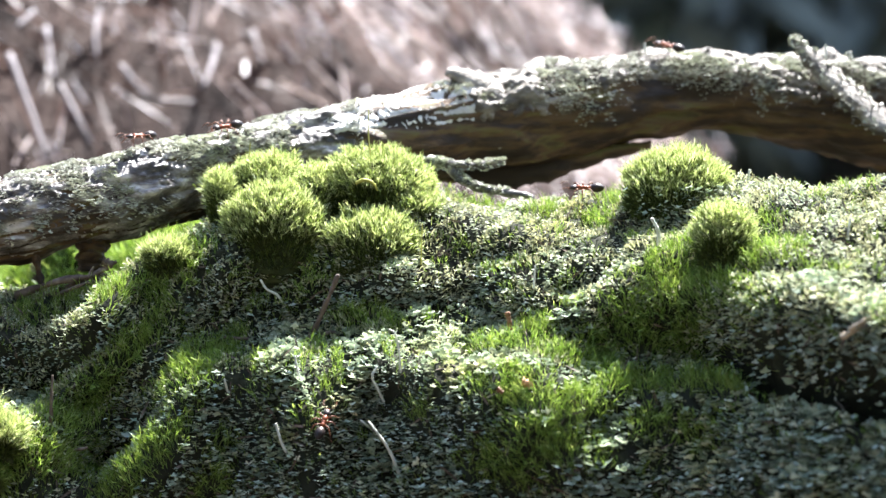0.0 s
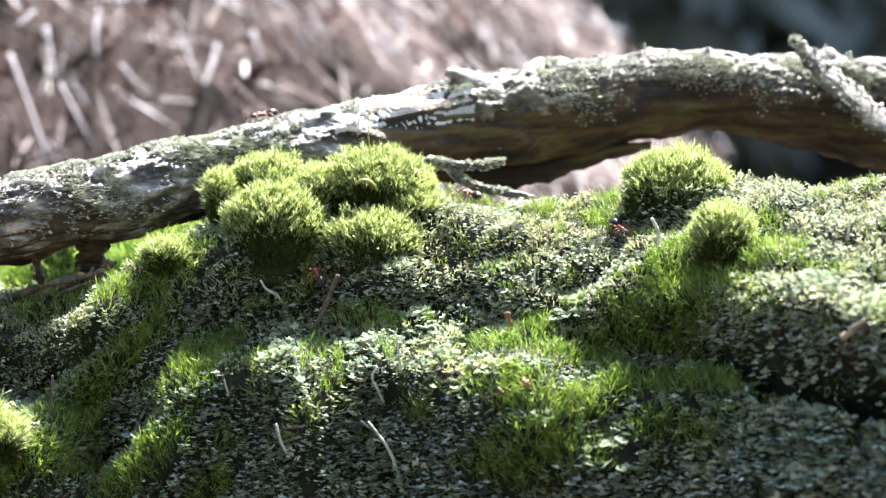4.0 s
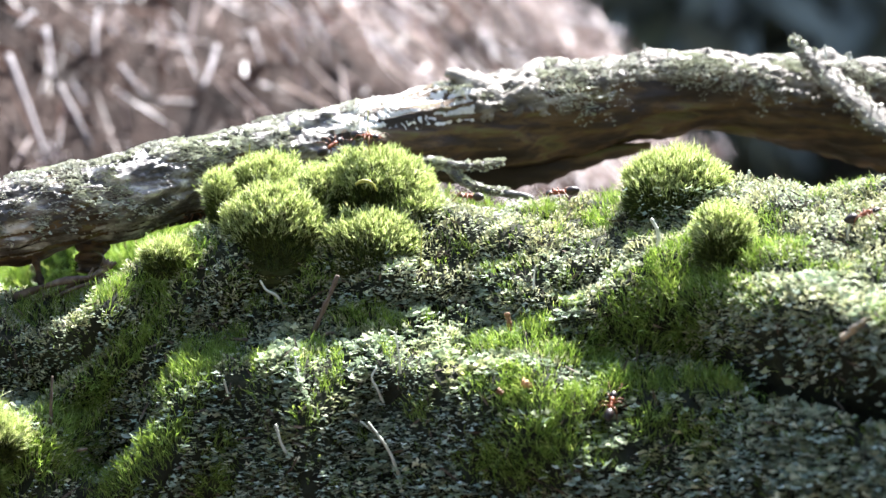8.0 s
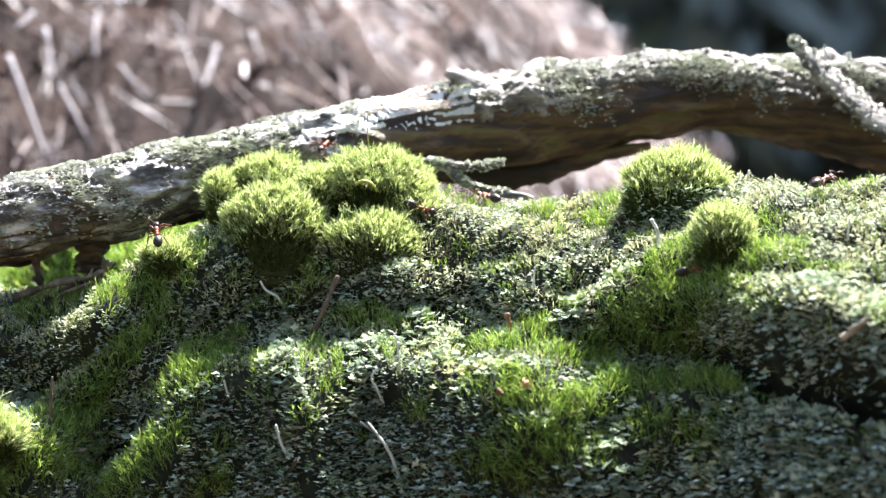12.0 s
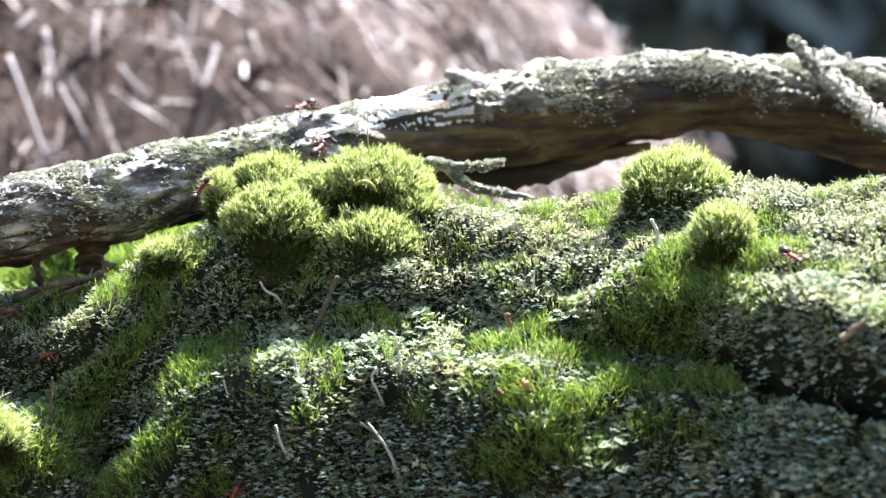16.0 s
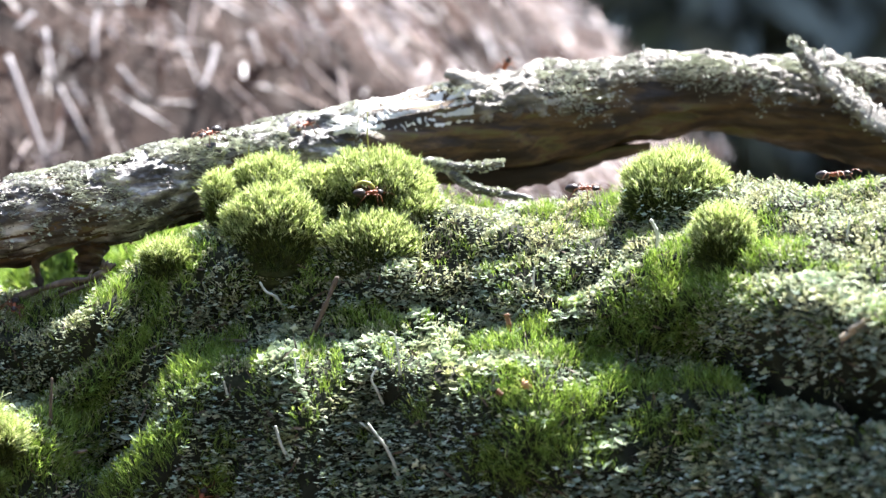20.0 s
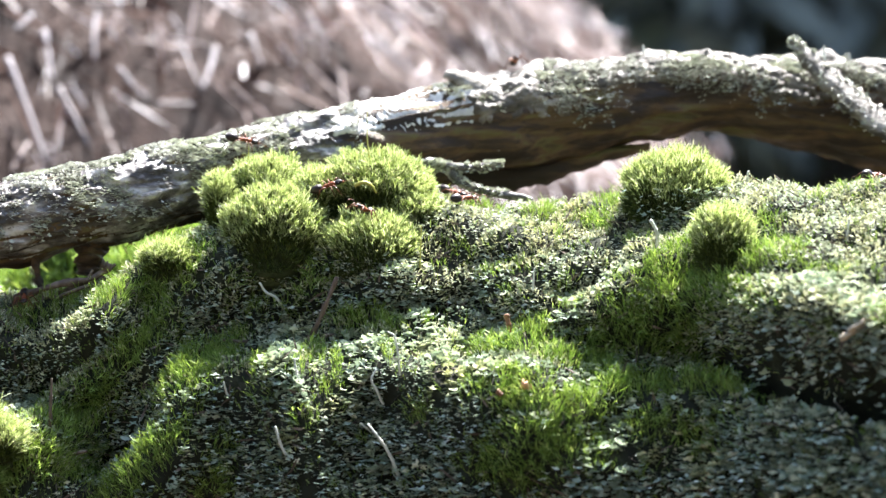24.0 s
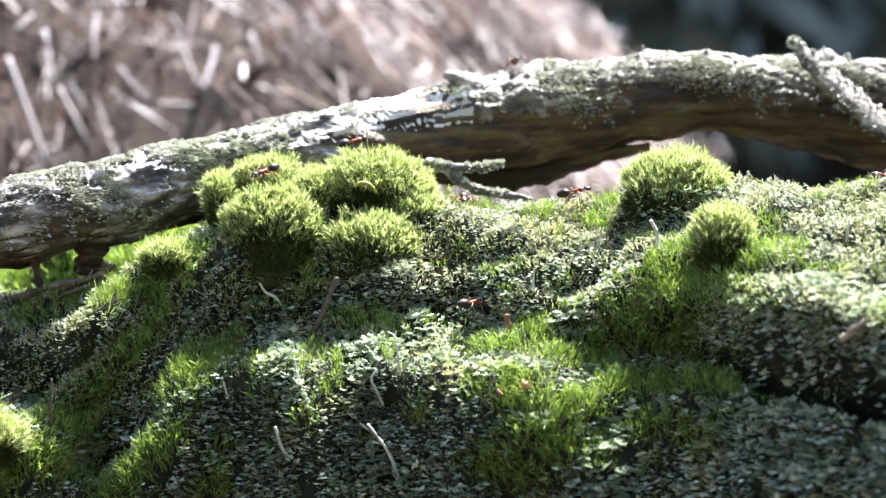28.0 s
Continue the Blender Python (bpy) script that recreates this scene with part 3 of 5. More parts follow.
plate([(0.6, 44, 36.8), (3.6, 43, 35.8), (7.4, 42, 33.8), (12.0, 41, 30.8)], (0.8, 2.0, 3.2, 2.8), 1.0, M_BARK_PALE, "bark_flake", dead_branch, "peeling flake of bark")


def twig(name, line, r0, r1, mat, parent=None, label="", sides=9, n=24):
    p = curve_through(line, n)
    q = np.linspace(0, 1, n)
    r = (r0 + (r1 - r0) * q) * (1 + 0.12 * np.sin(q * 17 + r0 * 9) + 0.09 * np.sin(q * 41 + 2))
    v, f = tube(p, r, sides, lambda i, a: 1 + 0.13 * np.sin(2 * a + i * 0.7 + r0) + 0.07 * np.sin(3 * a - i * 1.3))
    return part(name, mesh_from(name, v, f, mat, True), parent, label)


plate([(-1.7, 52, 16.8), (10.2, 52, 16.1), (19.7, 52, 16.5), (31.7, 54, 19.7), (43.8, 56, 21.9)], (2.5, 3.4, 3.0, 2.0, 0.8), 2.0, M_WOOD, "split_wood", dead_branch, "ragged split of dark rotten wood")
twig("side_twig", [(-4.1, 30, 17.3), (-1.0, 28, 17.8), (1.8, 26, 16.9), (7.5, 25, 16.8), (11.8, 25, 17.4)], 1.25, 0.7, M_BARK, dead_branch, "broken pale side twig")
twig("side_twig", [(1.3, 27, 17.0), (3.5, 25, 14.3), (7.5, 22, 12.2), (13.0, 20, 11.1), (18.0, 18, 10.2)], 1.25, 0.65, M_BARK, dead_branch, "broken pale side twig")
for line in ([(-1.0, 28, 17.8), (1.8, 26, 16.9), (7.5, 25, 16.8), (11.8, 25, 17.4)], [(1.3, 27, 17.0), (3.5, 25, 14.3), (7.5, 22, 12.2), (13.0, 20, 11.1)], [(-5.0, 30, 16.8), (-2.5, 28, 17.4), (0.5, 26.5, 16.8)]):
    q = curve_through(line, 60)[rng.integers(0, 60, 260)]
    o = unit(rng.normal(size=(260, 3)) + np.array([0, -0.4, 0.5]))
    v, f = lobes(q + o * 0.85, o, rng.uniform(0.3, 0.8, 260))
    tagged(part("lichen_crust", mesh_from("lichen_crust", v, f, M_CRUST), dead_branch, "pale lichen grains on the broken twig"), kind="stuff")
twig("peg", [(-79.6, 8, 0.5), (-78.9, 7, -3.0), (-77.6, 6, -8.0)], 0.8, 0.6, M_WOOD, dead_branch, "thin dark broken peg")
twig("stub", [(-68.9, 14, 2.3), (-69.3, 13, -1.6), (-69.5, 13, -4.6)], 3.4, 2.2, M_WOOD, dead_branch, "dark broken stub")

tagged(dead_branch, "weathered grey dead branch with lichen lying across the log", "branch")

# ---- mossy bank behind the log ----
kn = sines(81, 18)


def bank_z(x, y):
    return -140 + 149 * g(x + 72, 66) * g(y - 88, 42) + 4 * kn(x, y) - 4


moss_bank = new("moss_bank")
X_, Y_ = np.meshgrid(np.linspace(-260, 100, 90), np.linspace(20, 220, 70), indexing="ij")
BANK_V, BANK_F = np.stack([X_, Y_, bank_z(X_, Y_)], -1).reshape(-1, 3), grid_faces(90, 70)[:, ::-1].tolist()
part("soil", mesh_from("soil", BANK_V, BANK_F, M_HUMUS_SHADE, True), moss_bank)
n = 16000
x, y = rng.uniform(-130, -10, n), rng.uniform(45, 115, n)
p = np.stack([x, y, bank_z(x, y)], -1)
nr = unit(np.array([0, -0.35, 1.0]) + rng.normal(0, 0.3, (n, 3)))
v, f = shoots(p, nr, rng.uniform(3, 6.5, n), 5, 0.5, 0.55, 0.32)
tagged(part("moss", mesh_from("moss", v, f, M_MOSS), moss_bank, "sunlit bright green moss"), kind="stuff")
tagged(moss_bank, "bank of earth with bright sunlit moss behind the log", "moss bank")

# ---- forest ----
gx, gy = np.meshgrid(np.linspace(-1, 1, 81), np.linspace(-1, 1, 81), indexing="ij")
wx, wy = np.sign(gx) * np.abs(gx) ** 3 * 60000, np.sign(gy) * np.abs(gy) ** 3 * 60000
hf = sines(31, 900)
gz = -135 + 25 * hf(wx, wy) * np.clip(np.hypot(wx, wy) / 900, 0, 1)
ground = new("ground", mesh_from("ground", np.stack([wx, wy, gz], -1).reshape(-1, 3), grid_faces(81, 81)[:, ::-1], M_FLOOR, True))
tagged(ground, "dark forest floor of needles and earth", "ground", kind="structure")

# mound of dry needles behind the log
MC, MR, MH = np.array([-410.0, 620.0]), 640.0, 620.0
mn, mn2, mn3 = sines(41, 120), sines(42, 35), sines(43, 17)


def mound_point(r, a):
    x, y = MC[0] + r * np.cos(a), MC[1] + r * np.sin(a) * 0.8
    z = -140 + MH * (1 - (r / MR) ** 1.25) + 10 * mn(x, y) + 7 * mn2(x, y)
    return np.stack([x, y, z], -1)


R_, A_ = np.meshgrid(np.linspace(1, MR, 60), np.linspace(0, 2 * np.pi, 120, endpoint=False), indexing="ij")
mound = new("needle_mound")
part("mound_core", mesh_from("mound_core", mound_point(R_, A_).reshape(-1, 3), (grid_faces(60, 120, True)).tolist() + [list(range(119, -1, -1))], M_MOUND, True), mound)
n = 46000
r_, a_ = MR * np.sqrt(rng.uniform(0.0001, 1, n)), rng.uniform(-np.pi - 0.3, 0.3, n)
p = mound_point(r_, a_)
out = unit(np.stack([np.cos(a_), np.sin(a_), 0 * a_], -1))
way = unit(np.stack([0.35 * out[:, 0], 0.35 * out[:, 1], -0.7 + 0 * a_], -1) * rng.choice([-1, 1], n)[:, None] + rng.normal(0, 0.75, (n, 3)))
up = unit(out * 0.8 + np.array([0, 0, 0.7]))
way = unit(way - up * (way * up).sum(1, keepdims=True) * 0.8)
ln = rng.uniform(7, 24, n)
v, f = blades(p + up * (rng.uniform(-4, 12, n) + 15 * mn3(p[:, 0], p[:, 2]))[:, None] - way * ln[:, None] / 2, way, ln, rng.uniform(0.4, 1.3, n), rng.normal(0, 0.08, n))
tagged(part("needles", mesh_from("needles", v, f, M_STRAW), mound, "sunlit dry pine needles and straws"), kind="stuff")
n = 24000
r_, a_ = MR * np.sqrt(rng.uniform(0.05, 1, n)), rng.uniform(-np.pi - 0.2, 0.2, n)
p = mound_point(r_, a_)
# Share of pale straws grows with x, painting sunlight onto the right flank.
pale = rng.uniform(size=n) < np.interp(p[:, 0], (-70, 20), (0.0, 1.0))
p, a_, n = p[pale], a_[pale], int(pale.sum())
out = unit(np.stack([np.cos(a_), np.sin(a_), 0 * a_], -1))
way = unit(np.stack([0.25 + 0.35 * out[:, 0], 0.35 * out[:, 1], -0.75 + 0 * a_], -1) + rng.normal(0, 0.62, (n, 3)))
up = unit(out * 0.8 + np.array([0, 0, 0.7]))
way = unit(way - up * (way * up).sum(1, keepdims=True) * 0.85)
ln = rng.uniform(6, 26, n)
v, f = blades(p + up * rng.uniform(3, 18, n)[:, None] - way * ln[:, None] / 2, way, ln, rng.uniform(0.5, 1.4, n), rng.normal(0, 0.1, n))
tagged(part("lit_straw_layer", mesh_from("lit_straw_layer", v, f, M_STRAW_LIT), mound, "pale straws, denser to the right to stand in for sunlight"), kind="stuff")
M_LONG = solid("long_straw", [(0.3, (0.12, 0.10, 0.10)), (0.7, (0.30, 0.27, 0.285))], 40, 0.45, 200, 0.3)
for line, r_ in (
    ([(-120, 310, 67), (-118, 304, 59), (-116, 298, 51)], 1.5),
    ([(-129, 296, 58), (-123, 288, 45), (-114, 275, 25)], 1.6),
    ([(-114, 297, 49), (-108, 291, 39), (-103, 286, 30)], 1.4),
    ([(-111, 300, 50), (-106, 297, 43)], 1.5),
    ([(-106, 326, 74), (-106, 318, 66), (-105, 312, 58)], 1.3),
    ([(-98, 314, 56), (-93, 312, 50), (-89, 312, 46)], 1.4),
    ([(-71, 343, 64), (-72, 335, 57), (-74, 327, 50)], 1.5),
    ([(-26, 372, 50), (-23, 383, 56), (-19, 396, 62)], 1.6),
    ([(-61, 360, 70), (-59, 355, 64), (-57, 351, 59)], 1.2),
    ([(-86, 313, 45), (-81, 316, 45), (-76, 320, 45)], 1.4),
    ([(-124, 312, 72), (-128, 305, 67)], 1.2),
    ([(-52, 364, 66), (-46, 359, 57), (-43, 354, 50)], 1.1),
    ([(-42, 388, 77), (-36, 382, 67)], 1.1),
    ([(16, 481, 79), (19, 465, 67)], 1.2),
    ([(42, 498, 86), (55, 498, 83), (68, 498, 80)], 1.5),
    ([(46, 498, 93), (53, 498, 86)], 1.4),
    ([(-86, 343, 75), (-80, 340, 68)], 1.2),
    ([(-16, 422, 78), (-10, 415, 68)], 1.2),
):
    v, f = tube(curve_through(line, 12), np.linspace(r_, r_ * 0.6, 12) * 0.62, 7)
    part("long_straw", mesh_from("long_straw", v, f, M_LONG, True), mound, "long pale dry straw")
tagged(mound, "ant mound heaped of dry brown needles and straws", "ant mound")


def spruce_tree(x, y, r, h, seed):
    rr = np.random.default_rng(seed)
    top = new("spruce_tree")
    z = np.linspace(-200, h, 12)
    pts = np.stack([x + 30 * np.sin(z / 900 + seed), y + 0 * z, z], -1)
    v, f = tube(pts, r * (1 - 0.8 * (z + 200) / (h + 200)), 12)
    part("trunk", mesh_from("trunk", v, f, M_TRUNK, True), top)
    n = 2600
    zz = 150 + (h - 150) * rr.uniform(0, 1, n) ** 1.2
    ang = rr.integers(0, 9, n) * 0.7 + np.floor(zz / 260) * 1.3 + rr.normal(0, 0.13, n)
    reach = (h * 1.02 - zz) * 0.30 * rr.uniform(0.05, 1, n) ** 0.7 + r
    b = np.stack([x + reach * np.cos(ang), y + reach * np.sin(ang), zz - reach * 0.35 + rr.normal(0, 25, n)], -1)
    w = unit(np.stack([np.cos(ang), np.sin(ang), -0.6 + 0 * ang], -1) + rr.normal(0, 0.6, (n, 3)))
    v, f = blades(b, w, rr.uniform(120, 300, n), rr.uniform(40, 90, n), rr.normal(0, 0.1, n))
    part("crown", mesh_from("crown", v, f, M_SPRUCE), top)
    return tagged(top, "dark spruce tree, seen behind the log or added out of view for shade", "tree", "spruces behind the clearing")


for i, (tx, ty, tr, hh) in enumerate([(720, 4300, 110, 2100), (1450, 5200, 150, 2500), (250, 5600, 140, 2700), (-900, 6500, 130, 3000), (2300, 6000, 150, 2800),
                                      (1000, 6600, 170, 3000), (1800, 7600, 170, 3200), (-2200, 6800, 160, 3000), (3400, 7400, 150, 3200), (300, 8500, 180, 3600)]):
    spruce_tree(tx, ty, tr, hh, i + 1)
# Unseen spruces added behind and beside the camera to hold back skylight.
for i, (tx, ty, tr, hh) in enumerate([(-2600, -2300, 150, 4000), (-700, -3600, 170, 4500), (1100, -3100, 160, 4200), (2900, -2200, 150, 4200), (-4200, 300, 160, 5000),
                                      (4400, -300, 150, 5000), (200, -5600, 180, 6500), (-2300, -5200, 170, 6000), (2600, -5000, 170, 6200)]):
    spruce_tree(tx, ty, tr, hh, i + 31)


# ---- stalks, twigs and litter ----
M_STALK = solid("lichen_stalk", [(0.3, (0.36, 0.38, 0.33)), (0.7, (0.62, 0.63, 0.57))], 700, 0.7, 2500, 0.08)
M_SETA = solid("spore_stalk", [(0.3, (0.30, 0.30, 0.06)), (0.7, (0.48, 0.46, 0.14))], 500, 0.5, 2500, 0.03)
M_TWIG = solid("dead_twig", [(0.3, (0.045, 0.032, 0.024)), (0.55, (0.12, 0.09, 0.07)), (0.75, (0.26, 0.21, 0.17))], 400, 0.75, 1500, 0.15)
M_BUD = solid("bud_scale", [(0.3, (0.11, 0.05, 0.025)), (0.7, (0.28, 0.15, 0.085))], 500, 0.5, 1500, 0.08)
M_FLAKE = solid("dry_leaf", [(0.3, (0.34, 0.15, 0.06)), (0.7, (0.62, 0.36, 0.20))], 500, 0.6, 1500, 0.05)
M_STRAWP = solid("pale_straw", [(0.3, (0.30, 0.23, 0.15)), (0.7, (0.50, 0.42, 0.31))], 400, 0.5, 1500, 0.05)
tagged(twig("lichen_stalk", [(-30.1, -3.1, -10.9), (-31.7, -4.1, -8.7), (-33.6, -4.6, -7.6), (-34.7, -5.1, -5.8)], 0.32, 0.2, M_STALK), "pale grey-white lichen stalk standing among scales", "lichen")
tagged(twig("lichen_stalk", [(-8.0, -30.0, -40.7), (-9.6, -31.0, -36.7), (-11.4, -32.0, -33.8), (-13.5, -32.0, -31.1)], 0.35, 0.18, M_STALK), "pale grey-white lichen stalk standing among scales", "lichen")
tagged(twig("lichen_stalk", [(-12.6, -25.6, -33.3), (-14.1, -26.6, -32.0), (-15.1, -26.6, -31.2)], 0.22, 0.14, M_STALK), "pale grey-white lichen stalk standing among scales", "lichen")
tagged(twig("lichen_stalk", [(-27.8, -28.9, -37.9), (-29.2, -29.9, -35.3), (-30.3, -30.4, -31.6)], 0.32, 0.22, M_STALK), "pale grey-white lichen stalk standing among scales", "lichen")
tagged(twig("lichen_stalk", [(-10.9, -23.6, -28.1), (-12.0, -24.6, -25.5), (-13.0, -25.1, -23.4), (-12.0, -25.1, -21.5)], 0.27, 0.19, M_STALK), "pale grey-white lichen stalk standing among scales", "lichen")
tagged(twig("lichen_stalk", [(-7.7, -25.7, -22.6), (-8.1, -26.9, -18.6), (-8.7, -27.2, -15.5), (-9.9, -27.5, -14.6)], 0.19, 0.14, M_STALK), "pale grey-white lichen stalk standing among scales", "lichen")
tagged(twig("lichen_stalk", [(-25.7, -23.7, -24.8), (-26.7, -24.7, -22.2), (-27.1, -24.7, -19.5)], 0.26, 0.17, M_STALK), "pale grey-white lichen stalk standing among scales", "lichen")
tagged(twig("lichen_stalk", [(-39.9, -18.5, -26.5), (-40.5, -19.5, -24.0)], 0.23, 0.18, M_STALK), "pale grey-white lichen stalk standing among scales", "lichen")
tagged(twig("lichen_stalk", [(39.9, -20.6, 0.5), (39.6, -21.6, 3.4), (38.4, -22.1, 5.7)], 0.4, 0.29, M_STALK), "pale grey-white lichen stalk standing among scales", "lichen")
tagged(twig("lichen_stalk", [(58.2, -1.6, 12.9), (58.7, -2.1, 15.2)], 0.16, 0.24, M_STALK), "pale grey-white lichen stalk standing among scales", "lichen")
tagged(twig("lichen_stalk", [(72.4, -36.7, 1.6), (72.8, -37.2, 5.6)], 0.22, 0.22, M_STALK), "pale grey-white lichen stalk standing among scales", "lichen")
tagged(twig("lichen_stalk", [(16.8, -18.6, -7.2), (17.1, -19.1, -3.1)], 0.22, 0.14, M_STALK), "pale grey-white lichen stalk standing among scales", "lichen")
tagged(twig("spore_stalk", [(-14.1, 6.0, 18.2), (-14.5, 6.0, 23.1), (-14.4, 6.0, 27.3)], 0.14, 0.1, M_SETA), "thin yellow-green spore stalk of the moss", "moss")
tagged(twig("sprig", [(81.1, 55.4, 40.3), (81.0, 55.4, 43.4)], 0.3, 0.2, M_STALK), "tiny pale lichen sprig on the branch", "lichen")
tagged(twig("sprig", [(42.4, 49.5, 41.3), (42.3, 49.5, 43.2)], 0.3, 0.2, M_STALK), "tiny pale lichen sprig on the branch", "lichen")
tagged(twig("sprig", [(86.0, 53.6, 39.9), (85.6, 53.6, 41.6)], 0.5, 0.6, M_STALK), "tiny pale lichen sprig on the branch", "lichen")
tagged(twig("spore_stalk", [(-37.9, 9.0, 16.7), (-37.6, 9.0, 20.8)], 0.14, 0.1, M_SETA), "thin yellow-green spore stalk of the moss", "moss")
tagged(twig("spore_stalk", [(-32.8, 7.5, 16.6), (-32.7, 7.5, 19.7)], 0.12, 0.09, M_SETA), "thin yellow-green spore stalk of the moss", "moss")
tagged(twig("spore_stalk", [(-4.2, -5.5, -3.1), (-3.9, -6.5, 4.9)], 0.12, 0.09, M_SETA), "thin yellow-green spore stalk of the moss", "moss")
tagged(twig("dead_twig", [(-24.8, -8.2, -16.3), (-22.4, -10.2, -11.1), (-19.7, -11.2, -4.8)], 0.53, 0.42, M_TWIG), "dry brown twig stuck in the moss", "twig")
tagged(twig("dead_twig", [(-73.0, -16.1, -32.7), (-72.8, -17.1, -27.8), (-72.6, -17.1, -23.4)], 0.42, 0.19, M_TWIG), "dry brown twig stuck in the moss", "twig")
tagged(twig("dead_twig", [(-79.3, 5.3, -10.4), (-73.4, 4.3, -7.6), (-68.8, 4.3, -5.8), (-63.5, 5.3, -4.5)], 0.47, 0.34, M_TWIG), "dry brown twig stuck in the moss", "twig")
tagged(twig("dead_twig", [(-75.2, 3.1, -9.1), (-67.1, 2.1, -6.4), (-60.2, 3.1, -8.8)], 0.42, 0.3, M_TWIG), "dry brown twig stuck in the moss", "twig")
tagged(twig("dead_twig", [(-87.9, 71.0, -9.1), (-88.5, 70.5, -6.3), (-89.2, 70.0, -3.1)], 0.64, 0.51, M_TWIG), "dry brown twig stuck in the moss", "twig")
tagged(twig("dead_twig", [(-70.0, -15.7, -37.8), (-66.2, -16.2, -37.0)], 0.38, 0.26, M_TWIG), "dry brown twig stuck in the moss", "twig")
tagged(twig("dead_twig", [(-19.7, -8.5, -16.1), (-21.5, -9.5, -15.7), (-23.9, -8.5, -17.0)], 0.42, 0.26, M_TWIG), "dry brown twig stuck in the moss", "twig")
tagged(twig("bud", [(12.7, -21.0, -15.9), (12.3, -22.0, -13.9), (11.8, -22.2, -11.6)], 0.42, 0.5, M_BUD), "small orange-brown bud scale stump on the log", "bud")
tagged(twig("bud", [(10.5, -15.1, -15.7), (10.7, -15.6, -14.4)], 0.3, 0.38, M_BUD), "small orange-brown bud scale stump on the log", "bud")
tagged(twig("straw", [(68.5, -65.8, -13.6), (71.3, -67.3, -11.8), (75.4, -67.8, -9.9)], 0.5, 0.35, M_STRAWP), "pale dry straw lying on the lichen", "straw")
tagged(twig("curl", [(-16.7, 1.2, 12.7), (-15.1, 0.2, 13.3), (-13.5, 0.2, 12.7), (-12.6, 1.2, 11.3)], 0.39, 0.21, M_SETA), "curled pale green leaflet on the moss", "leaf")
tagged(twig("dead_twig", [(-82.8, 5.1, -9.1), (-74.6, 3.0, -6.3), (-68.1, 3.0, -5.2), (-63.0, 3.0, -2.4)], 0.75, 0.45, M_TWIG), "dry brown twig lying on moss under the branch", "twig")
tagged(twig("dead_twig", [(-72.4, 3.0, -5.6), (-64.8, 3.0, -5.8), (-58.7, -5.1, -7.6)], 0.6, 0.4, M_TWIG), "dry brown twig lying on moss under the branch", "twig")
tagged(twig("dead_twig", [(-68.3, 3.0, -5.2), (-67.4, 3.0, -3.4)], 0.35, 0.25, M_TWIG), "dry brown twig lying on moss under the branch", "twig")
tagged(twig("dead_twig", [(-65.7, 3.0, -2.3), (-63.7, 3.0, -3.2)], 0.9, 0.8, M_TWIG), "dry brown twig lying on moss under the branch", "twig")
tagged(twig("flake", [(14.1, -37.8, -23.7), (16.1, -37.8, -24.5)], 0.85, 0.5, M_FLAKE), "small orange dry leaf flake on moss", "leaf")
tagged(twig("flake", [(9.7, -38.3, -24.9), (10.7, -38.3, -25.7)], 0.5, 0.35, M_BUD), "small reddish dry leaf flake on moss", "leaf")
tagged(twig("straw", [(67.1, -65.6, -15.0), (70.6, -65.6, -13.1), (75.1, -65.6, -10.2)], 0.55, 0.4, M_STRAWP), "pale dry straw lying on the lichen", "straw")
tagged(twig("dead_twig", [(-41.7, -5.7, -16.8), (-36.9, -5.7, -17.1)], 0.35, 0.3, M_TWIG), "dry brown twig stuck in the moss", "twig")

# spiky hair-moss tuft and brown litter between the scales
n = 26
x, th = rng.normal(2.2, 0.5, n), rng.normal(50.7, 0.8, n)
v, f = blades(log_point(x, th), unit(np.array([0, -0.3, 1.0]) + rng.normal(0, 0.45, (n, 3))), rng.uniform(2.2, 4.6, n), np.full(n, 0.28), rng.normal(0, 0.12, n))
tagged(new("hair_moss", mesh_from("hair_moss", v, f, M_MOSS_PALE)), "spiky tuft of yellow-green hair moss", "moss")
n = 1500
x, th = scatter(n, 5, 88)
nr = log_normal(x, th)
way = unit(np.cross(nr, rng.normal(size=(len(x), 3))) + nr * 0.25)
v, f = blades(log_point(x, th) + nr * 0.7, way, rng.uniform(1.2, 4.5, len(x)), rng.uniform(0.25, 0.6, len(x)), rng.normal(0, 0.2, len(x)))
tagged(tagged(new("litter", mesh_from("litter", v, f, M_TWIG)), "brown crumbs of dry needles between the lichen scales", "litter"), kind="stuff")

# ---- wood ants ----
SUP_V, SUP_F, kk = [], [], 0
for v_, f_ in [(log_body_v, log_body_f), (branch_point(X_B, A_B, 0.0)[0].reshape(-1, 3), bf), (BANK_V, BANK_F)] + CORES:
    SUP_V.append(v_)
    SUP_F += [[i + kk for i in q] for q in f_]
    kk += len(v_)
SUPPORT = BVHTree.FromPolygons(np.concatenate(SUP_V).tolist(), SUP_F)

M_ANT_RED = solid("ant_red", [(0.3, (0.15, 0.037, 0.016)), (0.7, (0.31, 0.088, 0.03))], 900, 0.42, 3000, 0.03, None, 0.3)
M_ANT_DARK = solid("ant_dark", [(0.3, (0.010, 0.007, 0.006)), (0.7, (0.035, 0.022, 0.017))], 900, 0.4, 3000, 0.03, None, 0.3)
M_ANT_LEG = solid("ant_leg", [(0.3, (0.07, 0.022, 0.01)), (0.7, (0.18, 0.06, 0.022))], 900, 0.45, 3000, 0.02, None, 0.3)


